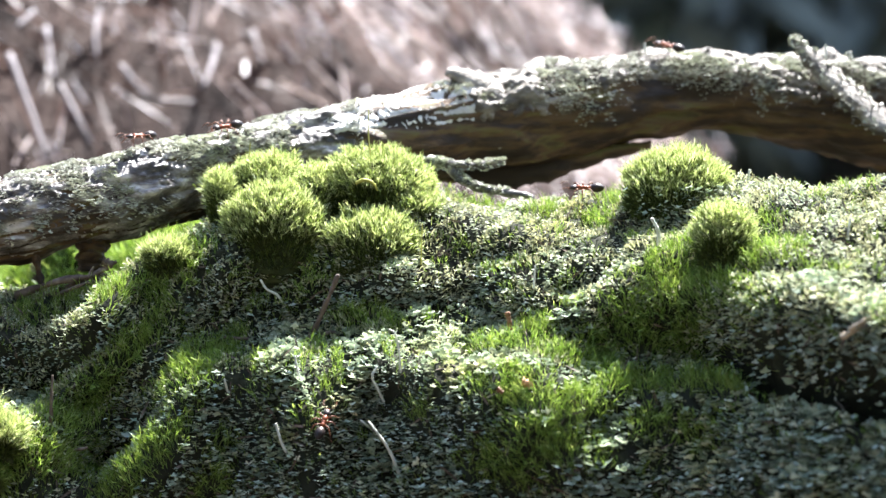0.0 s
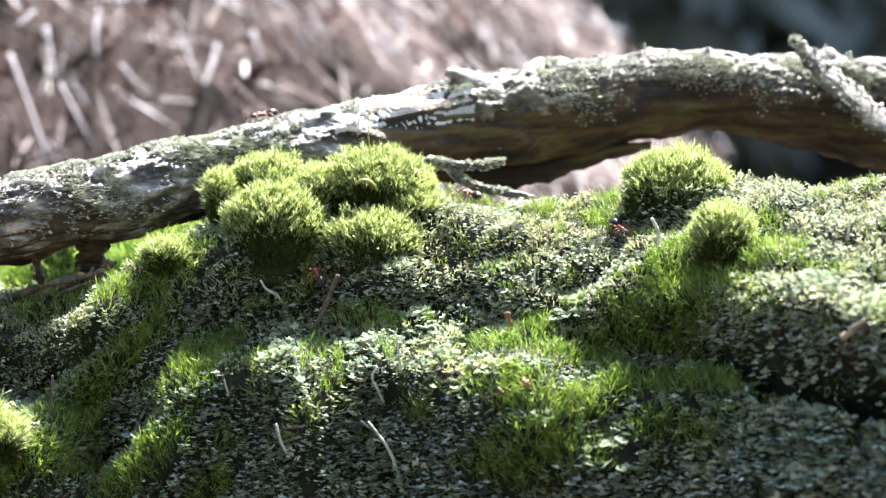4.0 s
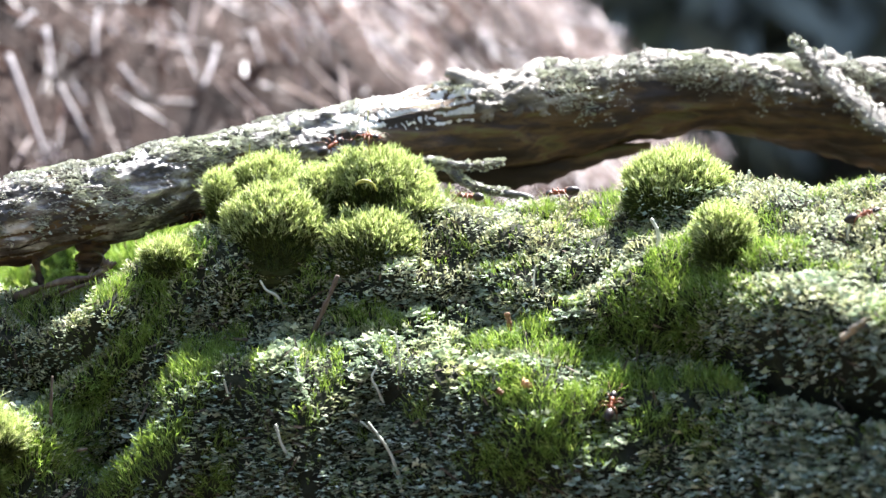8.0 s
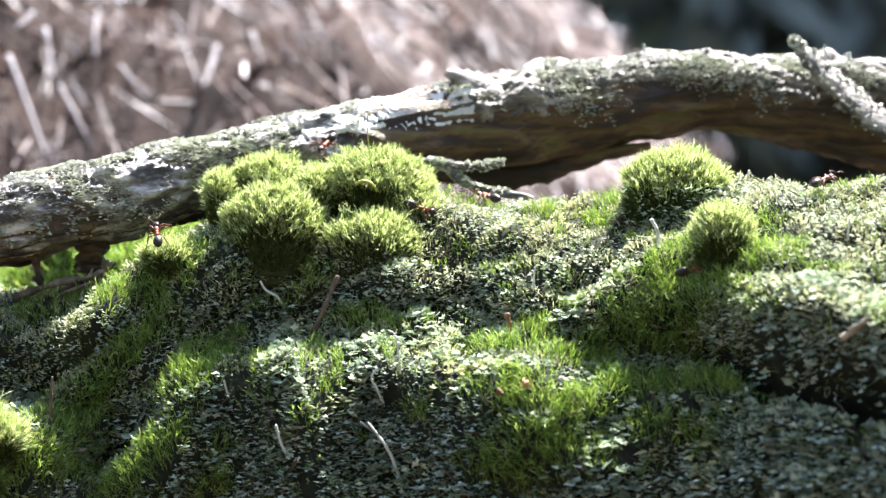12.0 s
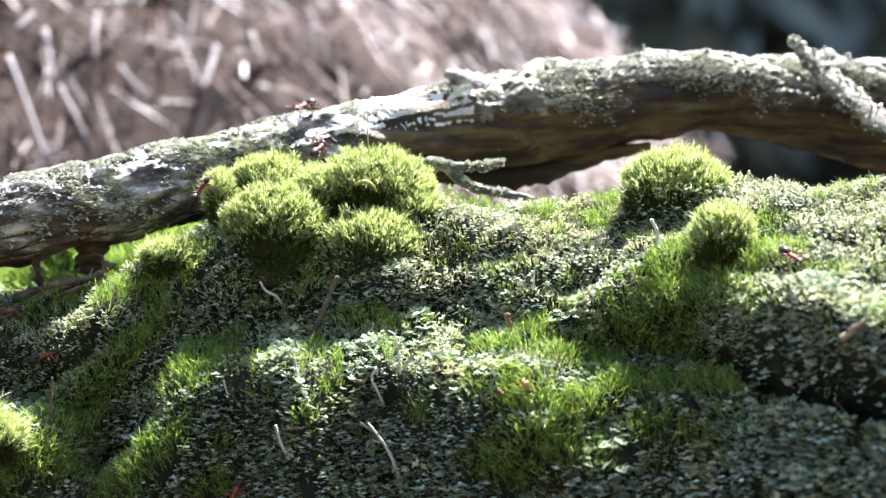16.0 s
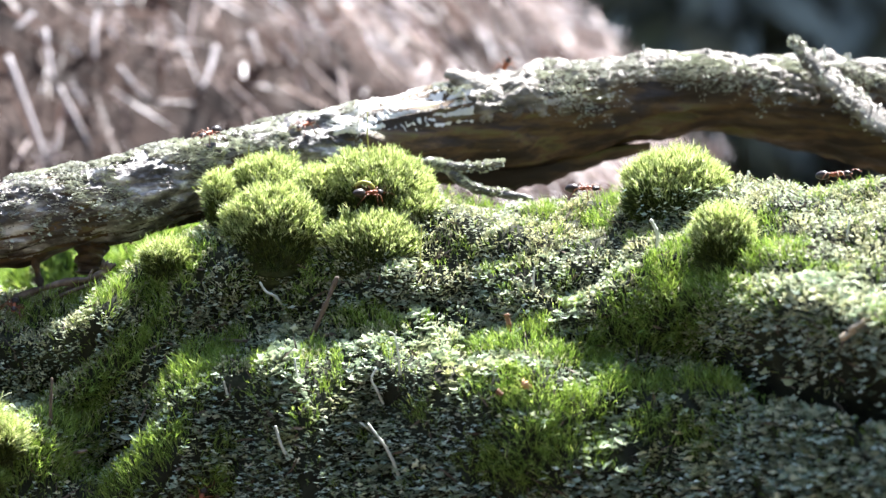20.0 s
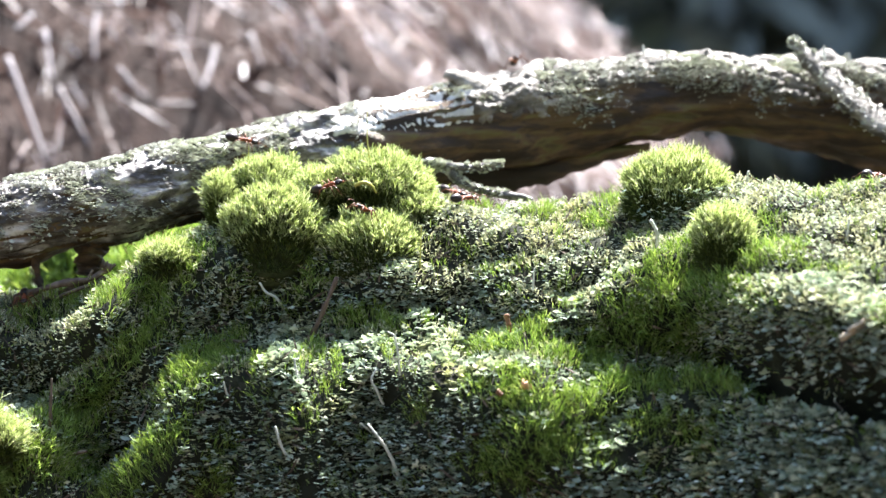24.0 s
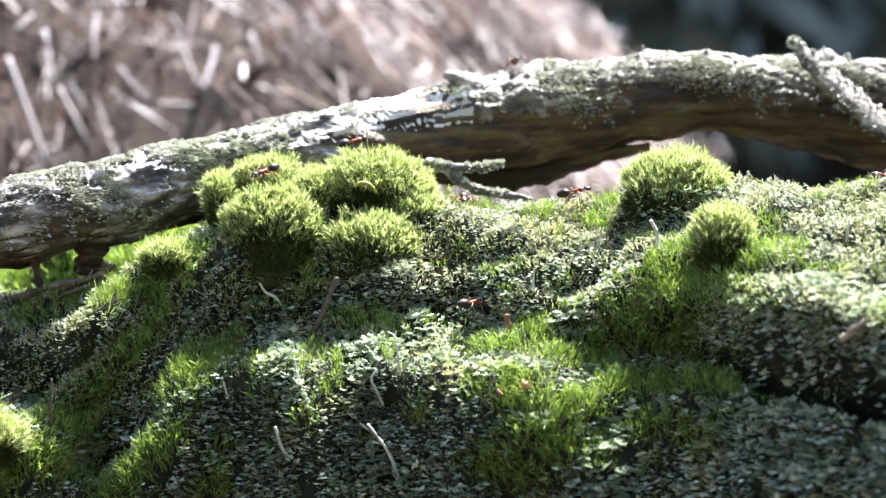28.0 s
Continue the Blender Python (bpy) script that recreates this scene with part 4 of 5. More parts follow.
def blob(c, r, taper=0.0, rings=0.0, nu=12, nv=14):
    """A rounded body along x; taper narrows its front, rings score it across."""
    u, w = np.meshgrid(np.linspace(-0.5 * np.pi + 0.05, 0.5 * np.pi - 0.05, nu), np.linspace(0, 2 * np.pi, nv, endpoint=False), indexing="ij")
    k = np.cos(u) * (1 - taper * np.sin(u)) * (1 - rings * (np.abs(np.sin(u * 4.5)) < 0.25))
    v = np.stack([c[0] + r[0] * np.sin(u), c[1] + r[1] * k * np.cos(w), c[2] + r[2] * k * np.sin(w)], -1).reshape(-1, 3)
    return v, grid_faces(nu, nv, True).tolist() + [list(range(nv)), [(nu - 1) * nv + i for i in range(nv - 1, -1, -1)]]


def hip_leg(side, pair):
    """A leg from its hip: thigh up and out, shin down, foot along the ground."""
    foot = ((2.0, 2.0), (0.15, 2.5), (-2.5, 2.1))[pair]
    f = np.array([foot[0], side * foot[1], -1.25])
    knee = np.array([foot[0] * 0.42, side * foot[1] * 0.5, 0.55])
    ankle = np.array([foot[0] * 0.86, side * foot[1] * 0.86, -1.05])
    return join([tube([(0, 0, 0), knee * 0.5 + (0, 0, 0.12), knee], [0.13, 0.17, 0.10], 6),
                 tube([knee, (knee + ankle) / 2, ankle], [0.10, 0.10, 0.065], 6),
                 tube([ankle, (ankle + f) / 2, f], [0.06, 0.05, 0.035], 5)])


HIPS = [(0.95, 0.32, 1.15), (0.35, 0.36, 1.10), (-0.20, 0.34, 1.12)]
ANT_MESH = {
    "mesosoma": mesh_from("mesosoma", *join([blob((0.95, 0, 1.42), (0.75, 0.50, 0.50), 0.1), blob((0.15, 0, 1.38), (0.62, 0.40, 0.42)), blob((-0.45, 0, 1.30), (0.55, 0.42, 0.45), -0.1)]), M_ANT_RED, True),
    "petiole": mesh_from("petiole", *join([blob((-1.05, 0, 1.15), (0.28, 0.16, 0.14)), blob((-1.05, 0, 1.35), (0.10, 0.26, 0.30))]), M_ANT_RED, True),
    "gaster": mesh_from("gaster", *blob((-2.45, 0, 1.28), (1.35, 0.92, 0.88), -0.18, 0.05, 22, 18), M_ANT_DARK, True),
    "head": mesh_from("head", *blob((2.25, 0, 1.42), (0.78, 0.66, 0.46), 0.22, 0, 14, 16), M_ANT_DARK, True),
    "mandible_a": mesh_from("mandible", *tube([(2.85, 0.26, 1.28), (3.15, 0.22, 1.22), (3.3, 0.04, 1.18)], [0.13, 0.11, 0.03], 6), M_ANT_RED, True),
    "mandible_b": mesh_from("mandible", *tube([(2.85, -0.26, 1.28), (3.15, -0.22, 1.22), (3.3, -0.04, 1.18)], [0.13, 0.11, 0.03], 6), M_ANT_RED, True),
    "eye_a": mesh_from("eye", *blob((2.2, 0.52, 1.62), (0.17, 0.10, 0.13), 0, 0, 8, 8), M_ANT_DARK, True),
    "eye_b": mesh_from("eye", *blob((2.2, -0.52, 1.62), (0.17, 0.10, 0.13), 0, 0, 8, 8), M_ANT_DARK, True),
}
for s_, n_ in ((1, "antenna_a"), (-1, "antenna_b")):
    ANT_MESH[n_] = mesh_from("antenna", *join([tube([(2.75, s_ * 0.2, 1.6), (3.2, s_ * 0.75, 1.95), (3.6, s_ * 1.15, 2.1)], [0.055, 0.06, 0.06], 5),
                                               tube([(3.6, s_ * 1.15, 2.1), (4.2, s_ * 1.2, 1.9), (4.9, s_ * 1.0, 1.5)], [0.055, 0.07, 0.075], 5)]), M_ANT_LEG, True)
for p_ in range(3):
    for s_ in (1, -1):
        ANT_MESH["leg", p_, s_] = mesh_from("leg", *hip_leg(s_, p_), M_ANT_LEG, True)


def wood_ant(label):
    top = new("wood_ant")
    for n_ in ("mesosoma", "petiole", "gaster"):
        part(n_, ANT_MESH[n_], top, {"gaster": "glossy black-brown gaster"}.get(n_, ""))
    head = part("head", ANT_MESH["head"], top, "dark head with red cheeks")
    for n_ in ("mandible_a", "mandible_b", "eye_a", "eye_b", "antenna_a", "antenna_b"):
        part(n_[:-2], ANT_MESH[n_], head)
    legs = []
    for p_ in range(3):
        for s_ in (1, -1):
            leg = part("leg", ANT_MESH["leg", p_, s_], top)
            hx, hy, hz = HIPS[p_]
            leg.location = (hx * MM, s_ * hy * MM, hz * MM)
            legs.append((leg, p_, s_))
    return tagged(top, label, "ant", "wood ants"), legs


def stand(p):
    """The nearest foothold: place and upward direction."""
    hit, nrm, _, _ = SUPPORT.find_nearest(Vector(p))
    return hit, nrm


def crawl(ant, legs, route):
    """Leads an ant along its route over log, moss and branch, turning it along its way, its legs stepping in threes."""
    ts, ps, go = [], [], []
    for (t0, *p0), (t1, *p1) in zip(route, route[1:]):
        p0, p1 = Vector(p0), Vector(p1)
        moving = (p1 - p0).length > 0.7
        n = max(1, round((t1 - t0) / 0.25)) if moving and t1 - t0 < 2.6 else 1
        for i in range(n):
            ts.append(t0 + (t1 - t0) * i / n)
            ps.append(p0.lerp(p1, i / n))
            go.append(moving)
    ts.append(route[-1][0]), ps.append(Vector(route[-1][1:])), go.append(False)
    if ts[-1] < 28:
        ts.append(28.0), ps.append(ps[-1].copy()), go.append(False)
    feet = [stand(p) for p in ps]
    rows, ahead, last = [], None, None
    for i, (t, (q, nrm)) in enumerate(zip(ts, feet)):
        step = feet[min(i + 1, len(feet) - 1)][0] - feet[max(i - 1, 0)][0]
        if step.length > 0.5 or ahead is None:
            ahead = step if step.length > 0.01 else Vector((1, 0, 0))
        up = (nrm.normalized() + Vector((0, 0, 0.55))).normalized()
        if last is not None:
            up = (up + last).normalized()
        last = up
        fwd = ahead - up * ahead.dot(up)
        fwd = fwd.normalized() if fwd.length > 1e-4 else up.orthogonal().normalized()
        side = up.cross(fwd)
        turn = Matrix((fwd, side, up)).transposed().to_quaternion()
        if rows:
            before = rows[-1][1].to_quaternion()
            before.make_compatible(turn)
            angle = before.rotation_difference(turn).angle
            angle = min(angle, 2 * math.pi - angle)
            if angle > radians(70):
                turn = before.slerp(turn, radians(70) / angle)
        rows.append((t, Matrix.LocRotScale((q + up * 2.2) * MM, turn, None)))
    keyed = [rows[0]]
    for r in rows[1:]:
        if frame(r[0]) > frame(keyed[-1][0]):
            keyed.append(r)
    walk(ant, keyed)
    beats = [(0.0, 0)]
    k = 0
    for i in range(len(ts) - 1):
        if go[i] and ts[i + 1] - ts[i] < 1.0:
            m = max(1, round((ts[i + 1] - ts[i]) / 0.13))
            for j in range(m):
                k += 1
                beats.append((ts[i] + (ts[i + 1] - ts[i]) * j / m, 1 if k % 2 else -1))
        else:
            beats.append((ts[i], 0))
    beats.append((28.0, 0))
    for leg, p_, s_ in legs:
        hx, hy, hz = HIPS[p_]
        tri = 1 if (p_ + (s_ > 0)) % 2 else -1
        out_rows, seen = [], -1
        for t, b in beats:
            if frame(t) > seen:
                seen = frame(t)
                lift = 7 if b * tri > 0 else 0
                out_rows.append((t, pose(hx * MM, s_ * hy * MM, hz * MM, s_ * lift, 0, s_ * -tri * s_ * b * 13 * s_)))
        walk(leg, out_rows)


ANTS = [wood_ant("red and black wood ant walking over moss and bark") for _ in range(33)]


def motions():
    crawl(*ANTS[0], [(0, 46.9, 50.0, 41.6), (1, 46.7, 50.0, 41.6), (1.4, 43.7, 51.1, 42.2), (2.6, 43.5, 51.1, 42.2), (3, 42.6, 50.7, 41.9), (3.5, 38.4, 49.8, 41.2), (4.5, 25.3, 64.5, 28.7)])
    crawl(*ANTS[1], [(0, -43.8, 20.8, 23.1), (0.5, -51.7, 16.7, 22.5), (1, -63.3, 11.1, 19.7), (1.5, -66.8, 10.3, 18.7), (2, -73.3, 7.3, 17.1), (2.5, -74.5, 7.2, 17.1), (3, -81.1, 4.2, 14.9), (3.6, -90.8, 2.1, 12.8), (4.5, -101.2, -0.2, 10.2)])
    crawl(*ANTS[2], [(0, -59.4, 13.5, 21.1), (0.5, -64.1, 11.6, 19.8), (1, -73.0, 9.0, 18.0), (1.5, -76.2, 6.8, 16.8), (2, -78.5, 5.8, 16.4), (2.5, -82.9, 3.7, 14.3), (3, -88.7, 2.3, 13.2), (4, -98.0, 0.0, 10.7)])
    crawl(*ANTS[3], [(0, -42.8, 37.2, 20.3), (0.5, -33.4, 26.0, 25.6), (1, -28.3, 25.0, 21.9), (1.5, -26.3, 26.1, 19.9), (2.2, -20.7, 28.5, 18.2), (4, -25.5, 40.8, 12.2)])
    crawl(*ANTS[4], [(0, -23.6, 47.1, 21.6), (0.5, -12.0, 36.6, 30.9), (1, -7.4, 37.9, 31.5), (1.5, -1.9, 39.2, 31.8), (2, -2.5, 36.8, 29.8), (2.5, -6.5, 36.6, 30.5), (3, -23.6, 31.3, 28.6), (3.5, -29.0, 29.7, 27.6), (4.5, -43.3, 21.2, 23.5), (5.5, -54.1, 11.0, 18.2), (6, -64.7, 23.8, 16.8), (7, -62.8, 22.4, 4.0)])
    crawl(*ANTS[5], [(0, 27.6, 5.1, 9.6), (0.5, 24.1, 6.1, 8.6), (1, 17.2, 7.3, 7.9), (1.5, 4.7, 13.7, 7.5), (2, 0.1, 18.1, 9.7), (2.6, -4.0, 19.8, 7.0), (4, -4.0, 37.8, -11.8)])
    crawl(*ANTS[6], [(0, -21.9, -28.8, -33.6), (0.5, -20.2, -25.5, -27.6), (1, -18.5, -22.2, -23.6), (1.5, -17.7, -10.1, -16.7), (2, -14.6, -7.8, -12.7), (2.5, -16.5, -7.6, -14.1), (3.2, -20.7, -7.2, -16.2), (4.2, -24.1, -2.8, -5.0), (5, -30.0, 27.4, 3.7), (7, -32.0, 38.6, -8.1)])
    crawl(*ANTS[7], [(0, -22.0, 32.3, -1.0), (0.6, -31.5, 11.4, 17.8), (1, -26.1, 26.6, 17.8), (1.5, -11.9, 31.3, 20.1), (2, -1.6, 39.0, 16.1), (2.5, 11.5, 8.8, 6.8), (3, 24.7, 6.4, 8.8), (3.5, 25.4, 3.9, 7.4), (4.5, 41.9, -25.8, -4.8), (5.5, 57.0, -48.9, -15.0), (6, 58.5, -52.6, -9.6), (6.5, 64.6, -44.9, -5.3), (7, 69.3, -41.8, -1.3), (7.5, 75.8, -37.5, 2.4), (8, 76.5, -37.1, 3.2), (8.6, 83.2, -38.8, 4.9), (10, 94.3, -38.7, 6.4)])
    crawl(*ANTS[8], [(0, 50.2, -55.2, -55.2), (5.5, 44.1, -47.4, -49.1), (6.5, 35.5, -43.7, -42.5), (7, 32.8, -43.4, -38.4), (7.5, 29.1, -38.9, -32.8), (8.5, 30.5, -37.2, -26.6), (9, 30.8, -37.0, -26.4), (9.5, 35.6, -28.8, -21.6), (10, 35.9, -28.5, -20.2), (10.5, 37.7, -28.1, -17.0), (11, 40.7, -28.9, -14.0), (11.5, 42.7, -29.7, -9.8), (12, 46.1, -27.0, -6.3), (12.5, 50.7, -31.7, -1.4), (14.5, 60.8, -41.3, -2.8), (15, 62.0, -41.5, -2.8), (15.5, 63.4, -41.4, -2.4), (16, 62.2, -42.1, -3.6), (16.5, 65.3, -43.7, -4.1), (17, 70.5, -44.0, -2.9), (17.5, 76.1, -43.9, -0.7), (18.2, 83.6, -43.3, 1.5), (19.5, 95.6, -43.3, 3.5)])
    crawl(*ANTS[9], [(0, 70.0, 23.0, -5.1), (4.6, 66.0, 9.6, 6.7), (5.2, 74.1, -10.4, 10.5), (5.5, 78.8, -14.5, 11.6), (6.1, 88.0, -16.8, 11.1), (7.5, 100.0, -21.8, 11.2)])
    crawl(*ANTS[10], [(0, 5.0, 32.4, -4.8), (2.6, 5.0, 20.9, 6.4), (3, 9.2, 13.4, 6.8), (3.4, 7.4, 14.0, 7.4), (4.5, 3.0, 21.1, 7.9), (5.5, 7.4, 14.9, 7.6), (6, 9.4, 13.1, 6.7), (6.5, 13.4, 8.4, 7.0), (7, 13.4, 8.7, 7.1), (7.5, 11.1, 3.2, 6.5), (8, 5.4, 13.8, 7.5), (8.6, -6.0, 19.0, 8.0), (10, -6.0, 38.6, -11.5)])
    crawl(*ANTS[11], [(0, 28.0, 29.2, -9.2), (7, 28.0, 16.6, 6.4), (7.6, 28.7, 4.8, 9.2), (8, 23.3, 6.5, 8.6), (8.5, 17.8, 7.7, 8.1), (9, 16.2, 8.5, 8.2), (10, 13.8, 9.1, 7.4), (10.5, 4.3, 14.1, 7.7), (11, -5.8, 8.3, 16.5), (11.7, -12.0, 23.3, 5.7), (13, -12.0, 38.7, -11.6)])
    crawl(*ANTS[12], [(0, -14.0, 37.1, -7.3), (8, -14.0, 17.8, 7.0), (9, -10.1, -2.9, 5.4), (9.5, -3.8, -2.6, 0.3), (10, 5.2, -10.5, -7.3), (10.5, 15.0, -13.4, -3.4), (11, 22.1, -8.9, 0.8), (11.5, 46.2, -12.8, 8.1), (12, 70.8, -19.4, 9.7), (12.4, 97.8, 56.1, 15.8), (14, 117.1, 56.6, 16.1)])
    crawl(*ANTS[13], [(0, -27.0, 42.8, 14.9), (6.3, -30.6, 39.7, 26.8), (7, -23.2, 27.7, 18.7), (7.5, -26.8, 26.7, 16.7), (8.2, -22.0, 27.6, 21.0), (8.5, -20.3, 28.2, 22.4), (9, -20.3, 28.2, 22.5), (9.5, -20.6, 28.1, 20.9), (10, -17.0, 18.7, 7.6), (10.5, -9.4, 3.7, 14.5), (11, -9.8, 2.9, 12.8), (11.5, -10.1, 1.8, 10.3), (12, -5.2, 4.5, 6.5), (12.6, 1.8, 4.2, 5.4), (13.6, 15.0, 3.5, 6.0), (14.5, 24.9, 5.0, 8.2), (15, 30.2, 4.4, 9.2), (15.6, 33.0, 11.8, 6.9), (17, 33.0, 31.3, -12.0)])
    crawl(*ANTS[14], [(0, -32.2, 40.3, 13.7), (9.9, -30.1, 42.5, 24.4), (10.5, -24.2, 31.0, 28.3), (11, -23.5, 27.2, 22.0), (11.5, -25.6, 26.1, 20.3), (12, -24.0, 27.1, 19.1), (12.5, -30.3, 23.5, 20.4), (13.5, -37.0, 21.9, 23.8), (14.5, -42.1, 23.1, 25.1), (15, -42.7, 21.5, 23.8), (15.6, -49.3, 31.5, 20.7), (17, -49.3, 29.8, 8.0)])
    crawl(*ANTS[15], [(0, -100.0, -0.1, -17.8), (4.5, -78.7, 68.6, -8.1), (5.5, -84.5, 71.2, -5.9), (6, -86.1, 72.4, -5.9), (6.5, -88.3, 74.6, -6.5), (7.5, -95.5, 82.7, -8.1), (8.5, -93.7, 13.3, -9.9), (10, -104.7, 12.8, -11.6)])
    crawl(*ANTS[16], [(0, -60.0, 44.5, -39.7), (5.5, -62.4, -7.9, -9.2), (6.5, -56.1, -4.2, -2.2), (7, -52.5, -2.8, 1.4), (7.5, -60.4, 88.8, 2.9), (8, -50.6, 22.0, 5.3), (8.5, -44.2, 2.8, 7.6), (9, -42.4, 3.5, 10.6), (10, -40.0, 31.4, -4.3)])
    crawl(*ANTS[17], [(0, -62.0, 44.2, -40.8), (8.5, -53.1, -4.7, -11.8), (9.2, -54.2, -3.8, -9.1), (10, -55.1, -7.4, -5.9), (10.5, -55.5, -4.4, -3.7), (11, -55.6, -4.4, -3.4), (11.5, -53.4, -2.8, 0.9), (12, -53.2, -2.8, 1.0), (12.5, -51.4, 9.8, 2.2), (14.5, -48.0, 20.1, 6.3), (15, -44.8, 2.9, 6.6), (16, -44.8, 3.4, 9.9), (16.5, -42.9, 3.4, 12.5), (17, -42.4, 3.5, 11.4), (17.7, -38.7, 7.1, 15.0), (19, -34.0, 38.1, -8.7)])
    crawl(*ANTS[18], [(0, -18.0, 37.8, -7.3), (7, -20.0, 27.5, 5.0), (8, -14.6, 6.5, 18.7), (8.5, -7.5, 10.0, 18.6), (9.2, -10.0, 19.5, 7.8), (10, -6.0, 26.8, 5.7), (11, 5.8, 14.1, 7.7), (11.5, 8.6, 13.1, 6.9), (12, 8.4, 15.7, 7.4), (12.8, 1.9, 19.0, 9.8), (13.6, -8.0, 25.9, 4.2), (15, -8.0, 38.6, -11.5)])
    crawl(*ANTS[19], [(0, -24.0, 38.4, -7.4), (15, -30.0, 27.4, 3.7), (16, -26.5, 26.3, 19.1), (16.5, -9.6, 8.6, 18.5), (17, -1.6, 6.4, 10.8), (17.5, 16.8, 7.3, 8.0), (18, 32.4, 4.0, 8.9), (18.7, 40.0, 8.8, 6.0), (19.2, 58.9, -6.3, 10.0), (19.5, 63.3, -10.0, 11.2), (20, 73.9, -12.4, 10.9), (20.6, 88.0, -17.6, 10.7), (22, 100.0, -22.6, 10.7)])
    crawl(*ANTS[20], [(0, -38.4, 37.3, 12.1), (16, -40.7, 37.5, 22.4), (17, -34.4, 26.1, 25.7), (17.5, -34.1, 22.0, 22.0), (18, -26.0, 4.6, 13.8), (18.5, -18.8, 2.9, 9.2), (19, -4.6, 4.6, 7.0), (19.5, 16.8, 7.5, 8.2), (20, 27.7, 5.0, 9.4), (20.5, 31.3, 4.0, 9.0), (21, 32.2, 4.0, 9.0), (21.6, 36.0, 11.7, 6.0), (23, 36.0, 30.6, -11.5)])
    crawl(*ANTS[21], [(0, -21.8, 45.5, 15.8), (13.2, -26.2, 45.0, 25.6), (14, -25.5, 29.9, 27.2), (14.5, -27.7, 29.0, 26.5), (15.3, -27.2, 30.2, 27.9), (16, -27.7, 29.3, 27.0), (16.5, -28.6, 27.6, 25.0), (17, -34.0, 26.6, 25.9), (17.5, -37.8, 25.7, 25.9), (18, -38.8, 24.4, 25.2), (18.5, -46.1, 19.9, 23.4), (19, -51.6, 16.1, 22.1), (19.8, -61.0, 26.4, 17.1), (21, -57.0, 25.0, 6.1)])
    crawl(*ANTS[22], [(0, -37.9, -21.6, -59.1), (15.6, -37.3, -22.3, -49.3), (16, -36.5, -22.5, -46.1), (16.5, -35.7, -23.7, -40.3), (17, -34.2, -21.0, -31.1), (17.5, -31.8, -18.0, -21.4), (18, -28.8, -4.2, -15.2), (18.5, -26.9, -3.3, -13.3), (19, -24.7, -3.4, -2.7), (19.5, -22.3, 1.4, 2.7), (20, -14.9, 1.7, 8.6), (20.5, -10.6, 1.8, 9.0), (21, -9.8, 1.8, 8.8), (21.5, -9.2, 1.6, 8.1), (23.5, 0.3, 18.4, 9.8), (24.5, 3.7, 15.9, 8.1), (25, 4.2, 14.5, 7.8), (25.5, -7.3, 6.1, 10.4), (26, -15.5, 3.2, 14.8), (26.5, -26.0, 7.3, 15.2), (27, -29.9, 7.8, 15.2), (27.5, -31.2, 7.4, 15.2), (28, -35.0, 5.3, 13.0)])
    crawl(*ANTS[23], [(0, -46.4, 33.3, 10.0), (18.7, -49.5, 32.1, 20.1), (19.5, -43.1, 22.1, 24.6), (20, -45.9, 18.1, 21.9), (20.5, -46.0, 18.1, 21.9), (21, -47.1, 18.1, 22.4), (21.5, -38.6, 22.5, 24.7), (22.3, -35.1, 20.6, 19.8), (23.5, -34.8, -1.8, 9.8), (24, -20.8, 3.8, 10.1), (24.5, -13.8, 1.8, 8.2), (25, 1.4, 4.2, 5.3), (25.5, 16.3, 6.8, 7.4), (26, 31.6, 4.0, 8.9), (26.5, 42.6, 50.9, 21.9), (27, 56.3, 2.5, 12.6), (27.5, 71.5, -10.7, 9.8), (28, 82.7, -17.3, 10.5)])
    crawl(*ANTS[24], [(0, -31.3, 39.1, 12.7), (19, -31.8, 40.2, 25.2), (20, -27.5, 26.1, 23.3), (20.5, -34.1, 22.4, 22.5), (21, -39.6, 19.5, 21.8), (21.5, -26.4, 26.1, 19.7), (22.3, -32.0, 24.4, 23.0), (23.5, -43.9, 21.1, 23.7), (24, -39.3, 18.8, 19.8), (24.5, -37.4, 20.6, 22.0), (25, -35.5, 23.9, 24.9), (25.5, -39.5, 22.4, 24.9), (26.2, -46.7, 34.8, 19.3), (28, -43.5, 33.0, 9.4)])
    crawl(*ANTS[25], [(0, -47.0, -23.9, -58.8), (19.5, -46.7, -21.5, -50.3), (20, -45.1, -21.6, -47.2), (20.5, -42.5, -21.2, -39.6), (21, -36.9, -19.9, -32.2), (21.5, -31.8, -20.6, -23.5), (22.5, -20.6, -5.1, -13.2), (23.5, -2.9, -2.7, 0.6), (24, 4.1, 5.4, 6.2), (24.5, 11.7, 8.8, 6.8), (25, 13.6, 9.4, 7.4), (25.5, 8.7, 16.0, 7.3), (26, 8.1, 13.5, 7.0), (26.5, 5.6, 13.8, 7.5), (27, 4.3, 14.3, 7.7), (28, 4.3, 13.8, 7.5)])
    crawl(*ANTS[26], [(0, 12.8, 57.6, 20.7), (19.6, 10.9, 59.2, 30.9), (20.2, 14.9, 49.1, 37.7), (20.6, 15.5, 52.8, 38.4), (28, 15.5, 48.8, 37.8)])
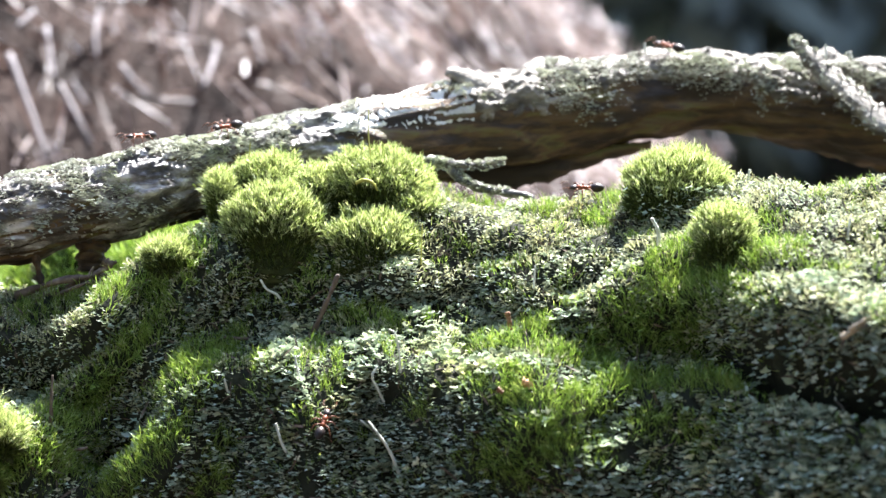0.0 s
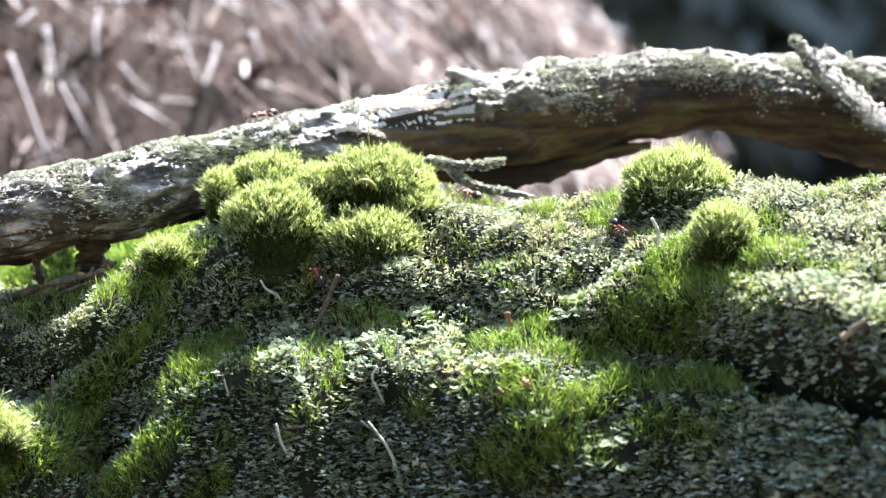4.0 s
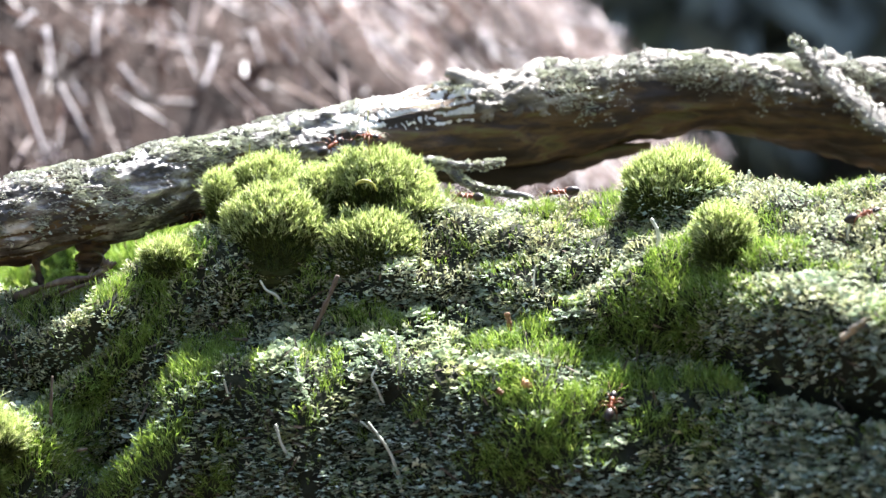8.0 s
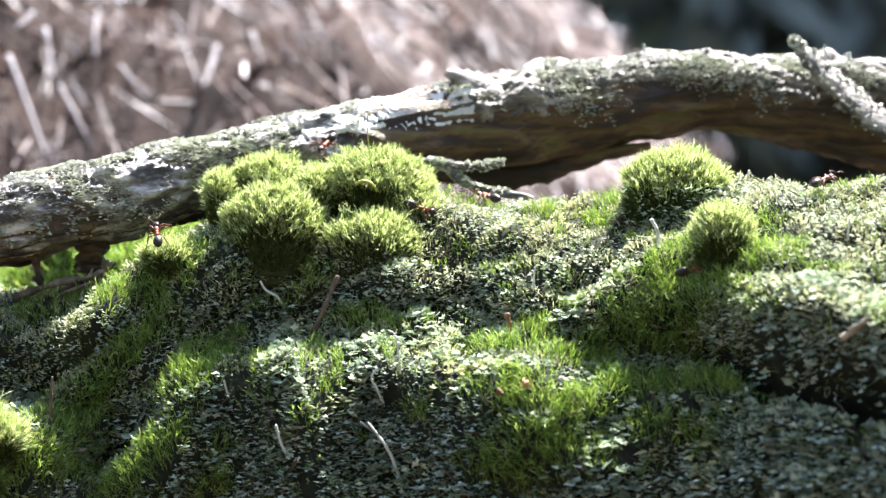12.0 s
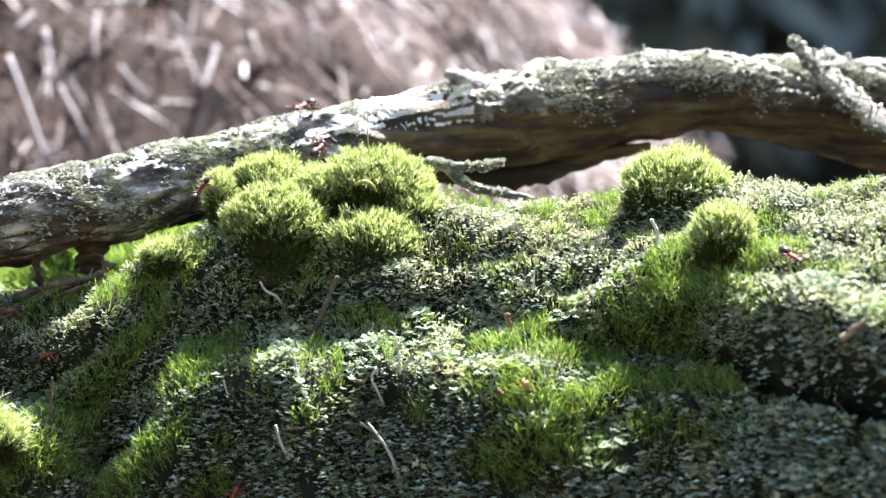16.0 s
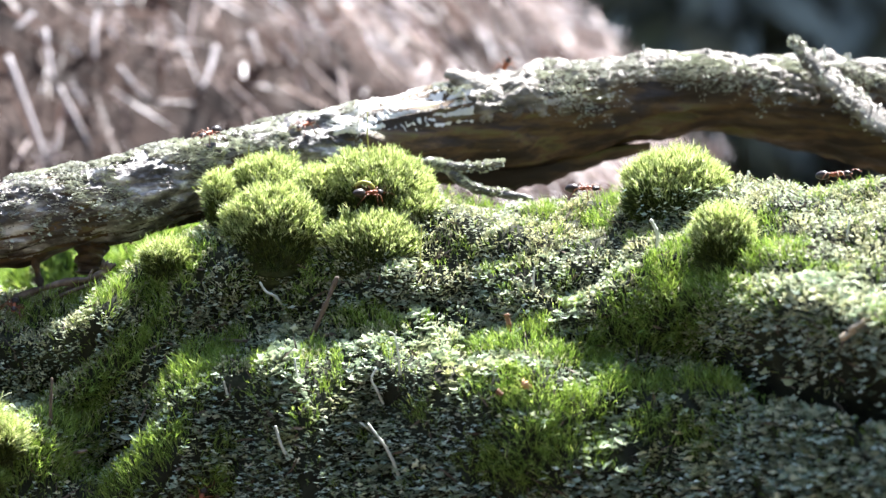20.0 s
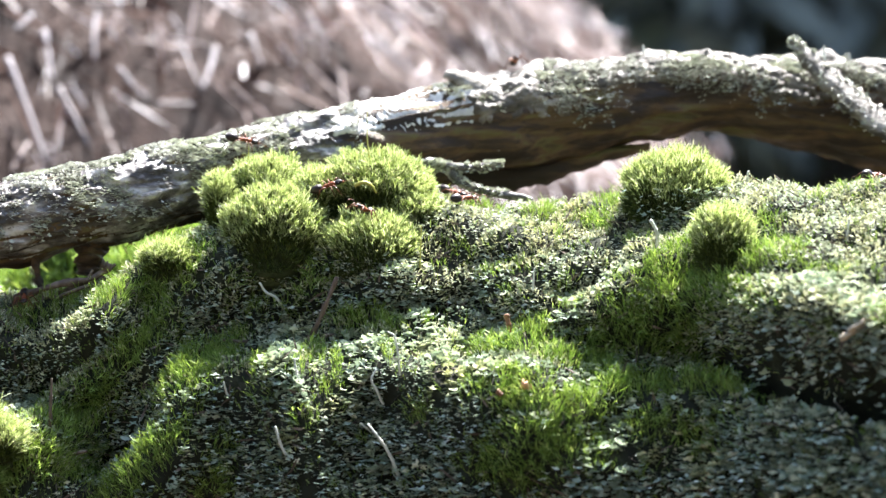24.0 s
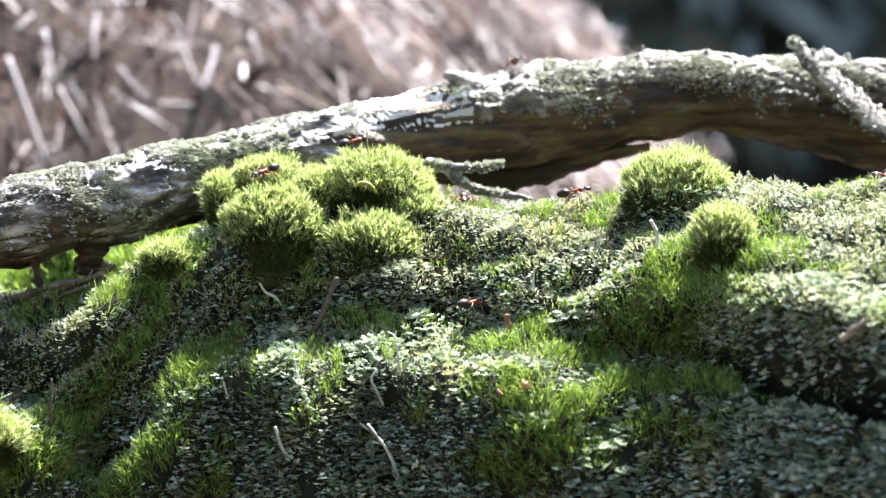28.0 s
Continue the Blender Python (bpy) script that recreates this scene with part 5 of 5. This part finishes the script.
    crawl(*ANTS[27], [(0, -98.4, 1.8, -13.8), (14, -93.8, 13.6, -9.7), (15, -92.8, 79.8, -7.9), (15.5, -80.6, 3.4, -11.9), (16, -82.4, -0.9, -14.2), (18, -83.1, -1.0, -13.8), (19, -83.7, 2.4, -12.5), (20, -83.2, -0.4, -13.2), (21, -83.2, -1.0, -13.7), (21.5, -82.2, 2.4, -13.3), (23.5, -80.1, 4.3, -11.2), (24.5, -80.6, 3.2, -12.1), (25.3, -85.9, -7.0, -16.2), (27, -96.5, -7.7, -21.4)])
    crawl(*ANTS[28], [(0, -96.6, -19.2, -34.2), (14, -87.7, -22.4, -33.7), (15, -80.0, -16.6, -31.3), (15.5, -75.9, -8.2, -28.8), (16, -74.5, -6.0, -23.1), (17, -71.4, -10.4, -26.9), (18, -71.0, -11.0, -25.8), (18.5, -70.7, -10.8, -22.6), (19, -68.5, -9.8, -14.8), (20, -74.2, 78.0, -5.0), (20.8, -69.0, 81.5, -0.3), (22, -55.0, 40.5, -26.4)])
    crawl(*ANTS[29], [(0, -20.0, 38.5, -7.0), (22.8, -20.0, 16.5, 6.9), (23.6, -13.2, 0.3, 6.8), (24, -16.2, -4.0, 4.9), (24.5, -19.6, -4.9, 1.1), (25, -21.6, -3.2, -1.5), (25.5, -27.2, -3.1, -13.2), (26, -29.2, -16.0, -19.4), (26.5, -25.0, -26.6, -28.8), (27, -13.2, -22.6, -22.6), (27.5, -2.9, -16.2, -17.7), (28, 6.3, -11.5, -10.4)])
    crawl(*ANTS[30], [(0, -12.0, 37.2, -7.1), (24.4, -22.0, 24.4, 6.3), (25.1, -18.0, 20.1, 8.0), (25.5, -10.0, 32.7, 20.0), (26, -6.8, 6.0, 15.7), (26.5, 1.5, 18.2, 9.6), (27, 15.8, 8.0, 8.1), (27.5, 21.3, 6.1, 8.0), (28, 26.2, 5.3, 9.1)])
    crawl(*ANTS[31], [(0, -28.0, 38.4, -7.8), (26, -30.0, 23.7, 4.1), (27, -31.8, 22.6, 18.8), (27.5, -26.9, 26.2, 18.3), (28, -18.2, 28.7, 21.0)])
    crawl(*ANTS[32], [(0, 100.0, -22.6, 10.7), (22.5, 89.0, -18.0, 10.3), (23.5, 80.2, -16.2, 10.5), (24, 80.0, -15.4, 11.1), (24.5, 81.8, -14.2, 10.7), (25, 81.3, -14.0, 10.8), (25.5, 77.8, -13.8, 11.5), (26, 77.4, -13.5, 11.5), (26.5, 78.4, -14.4, 11.5), (27, 79.6, -15.0, 11.3), (27.5, 82.3, -14.4, 10.7), (28, 86.0, -15.9, 11.1)])


motions()
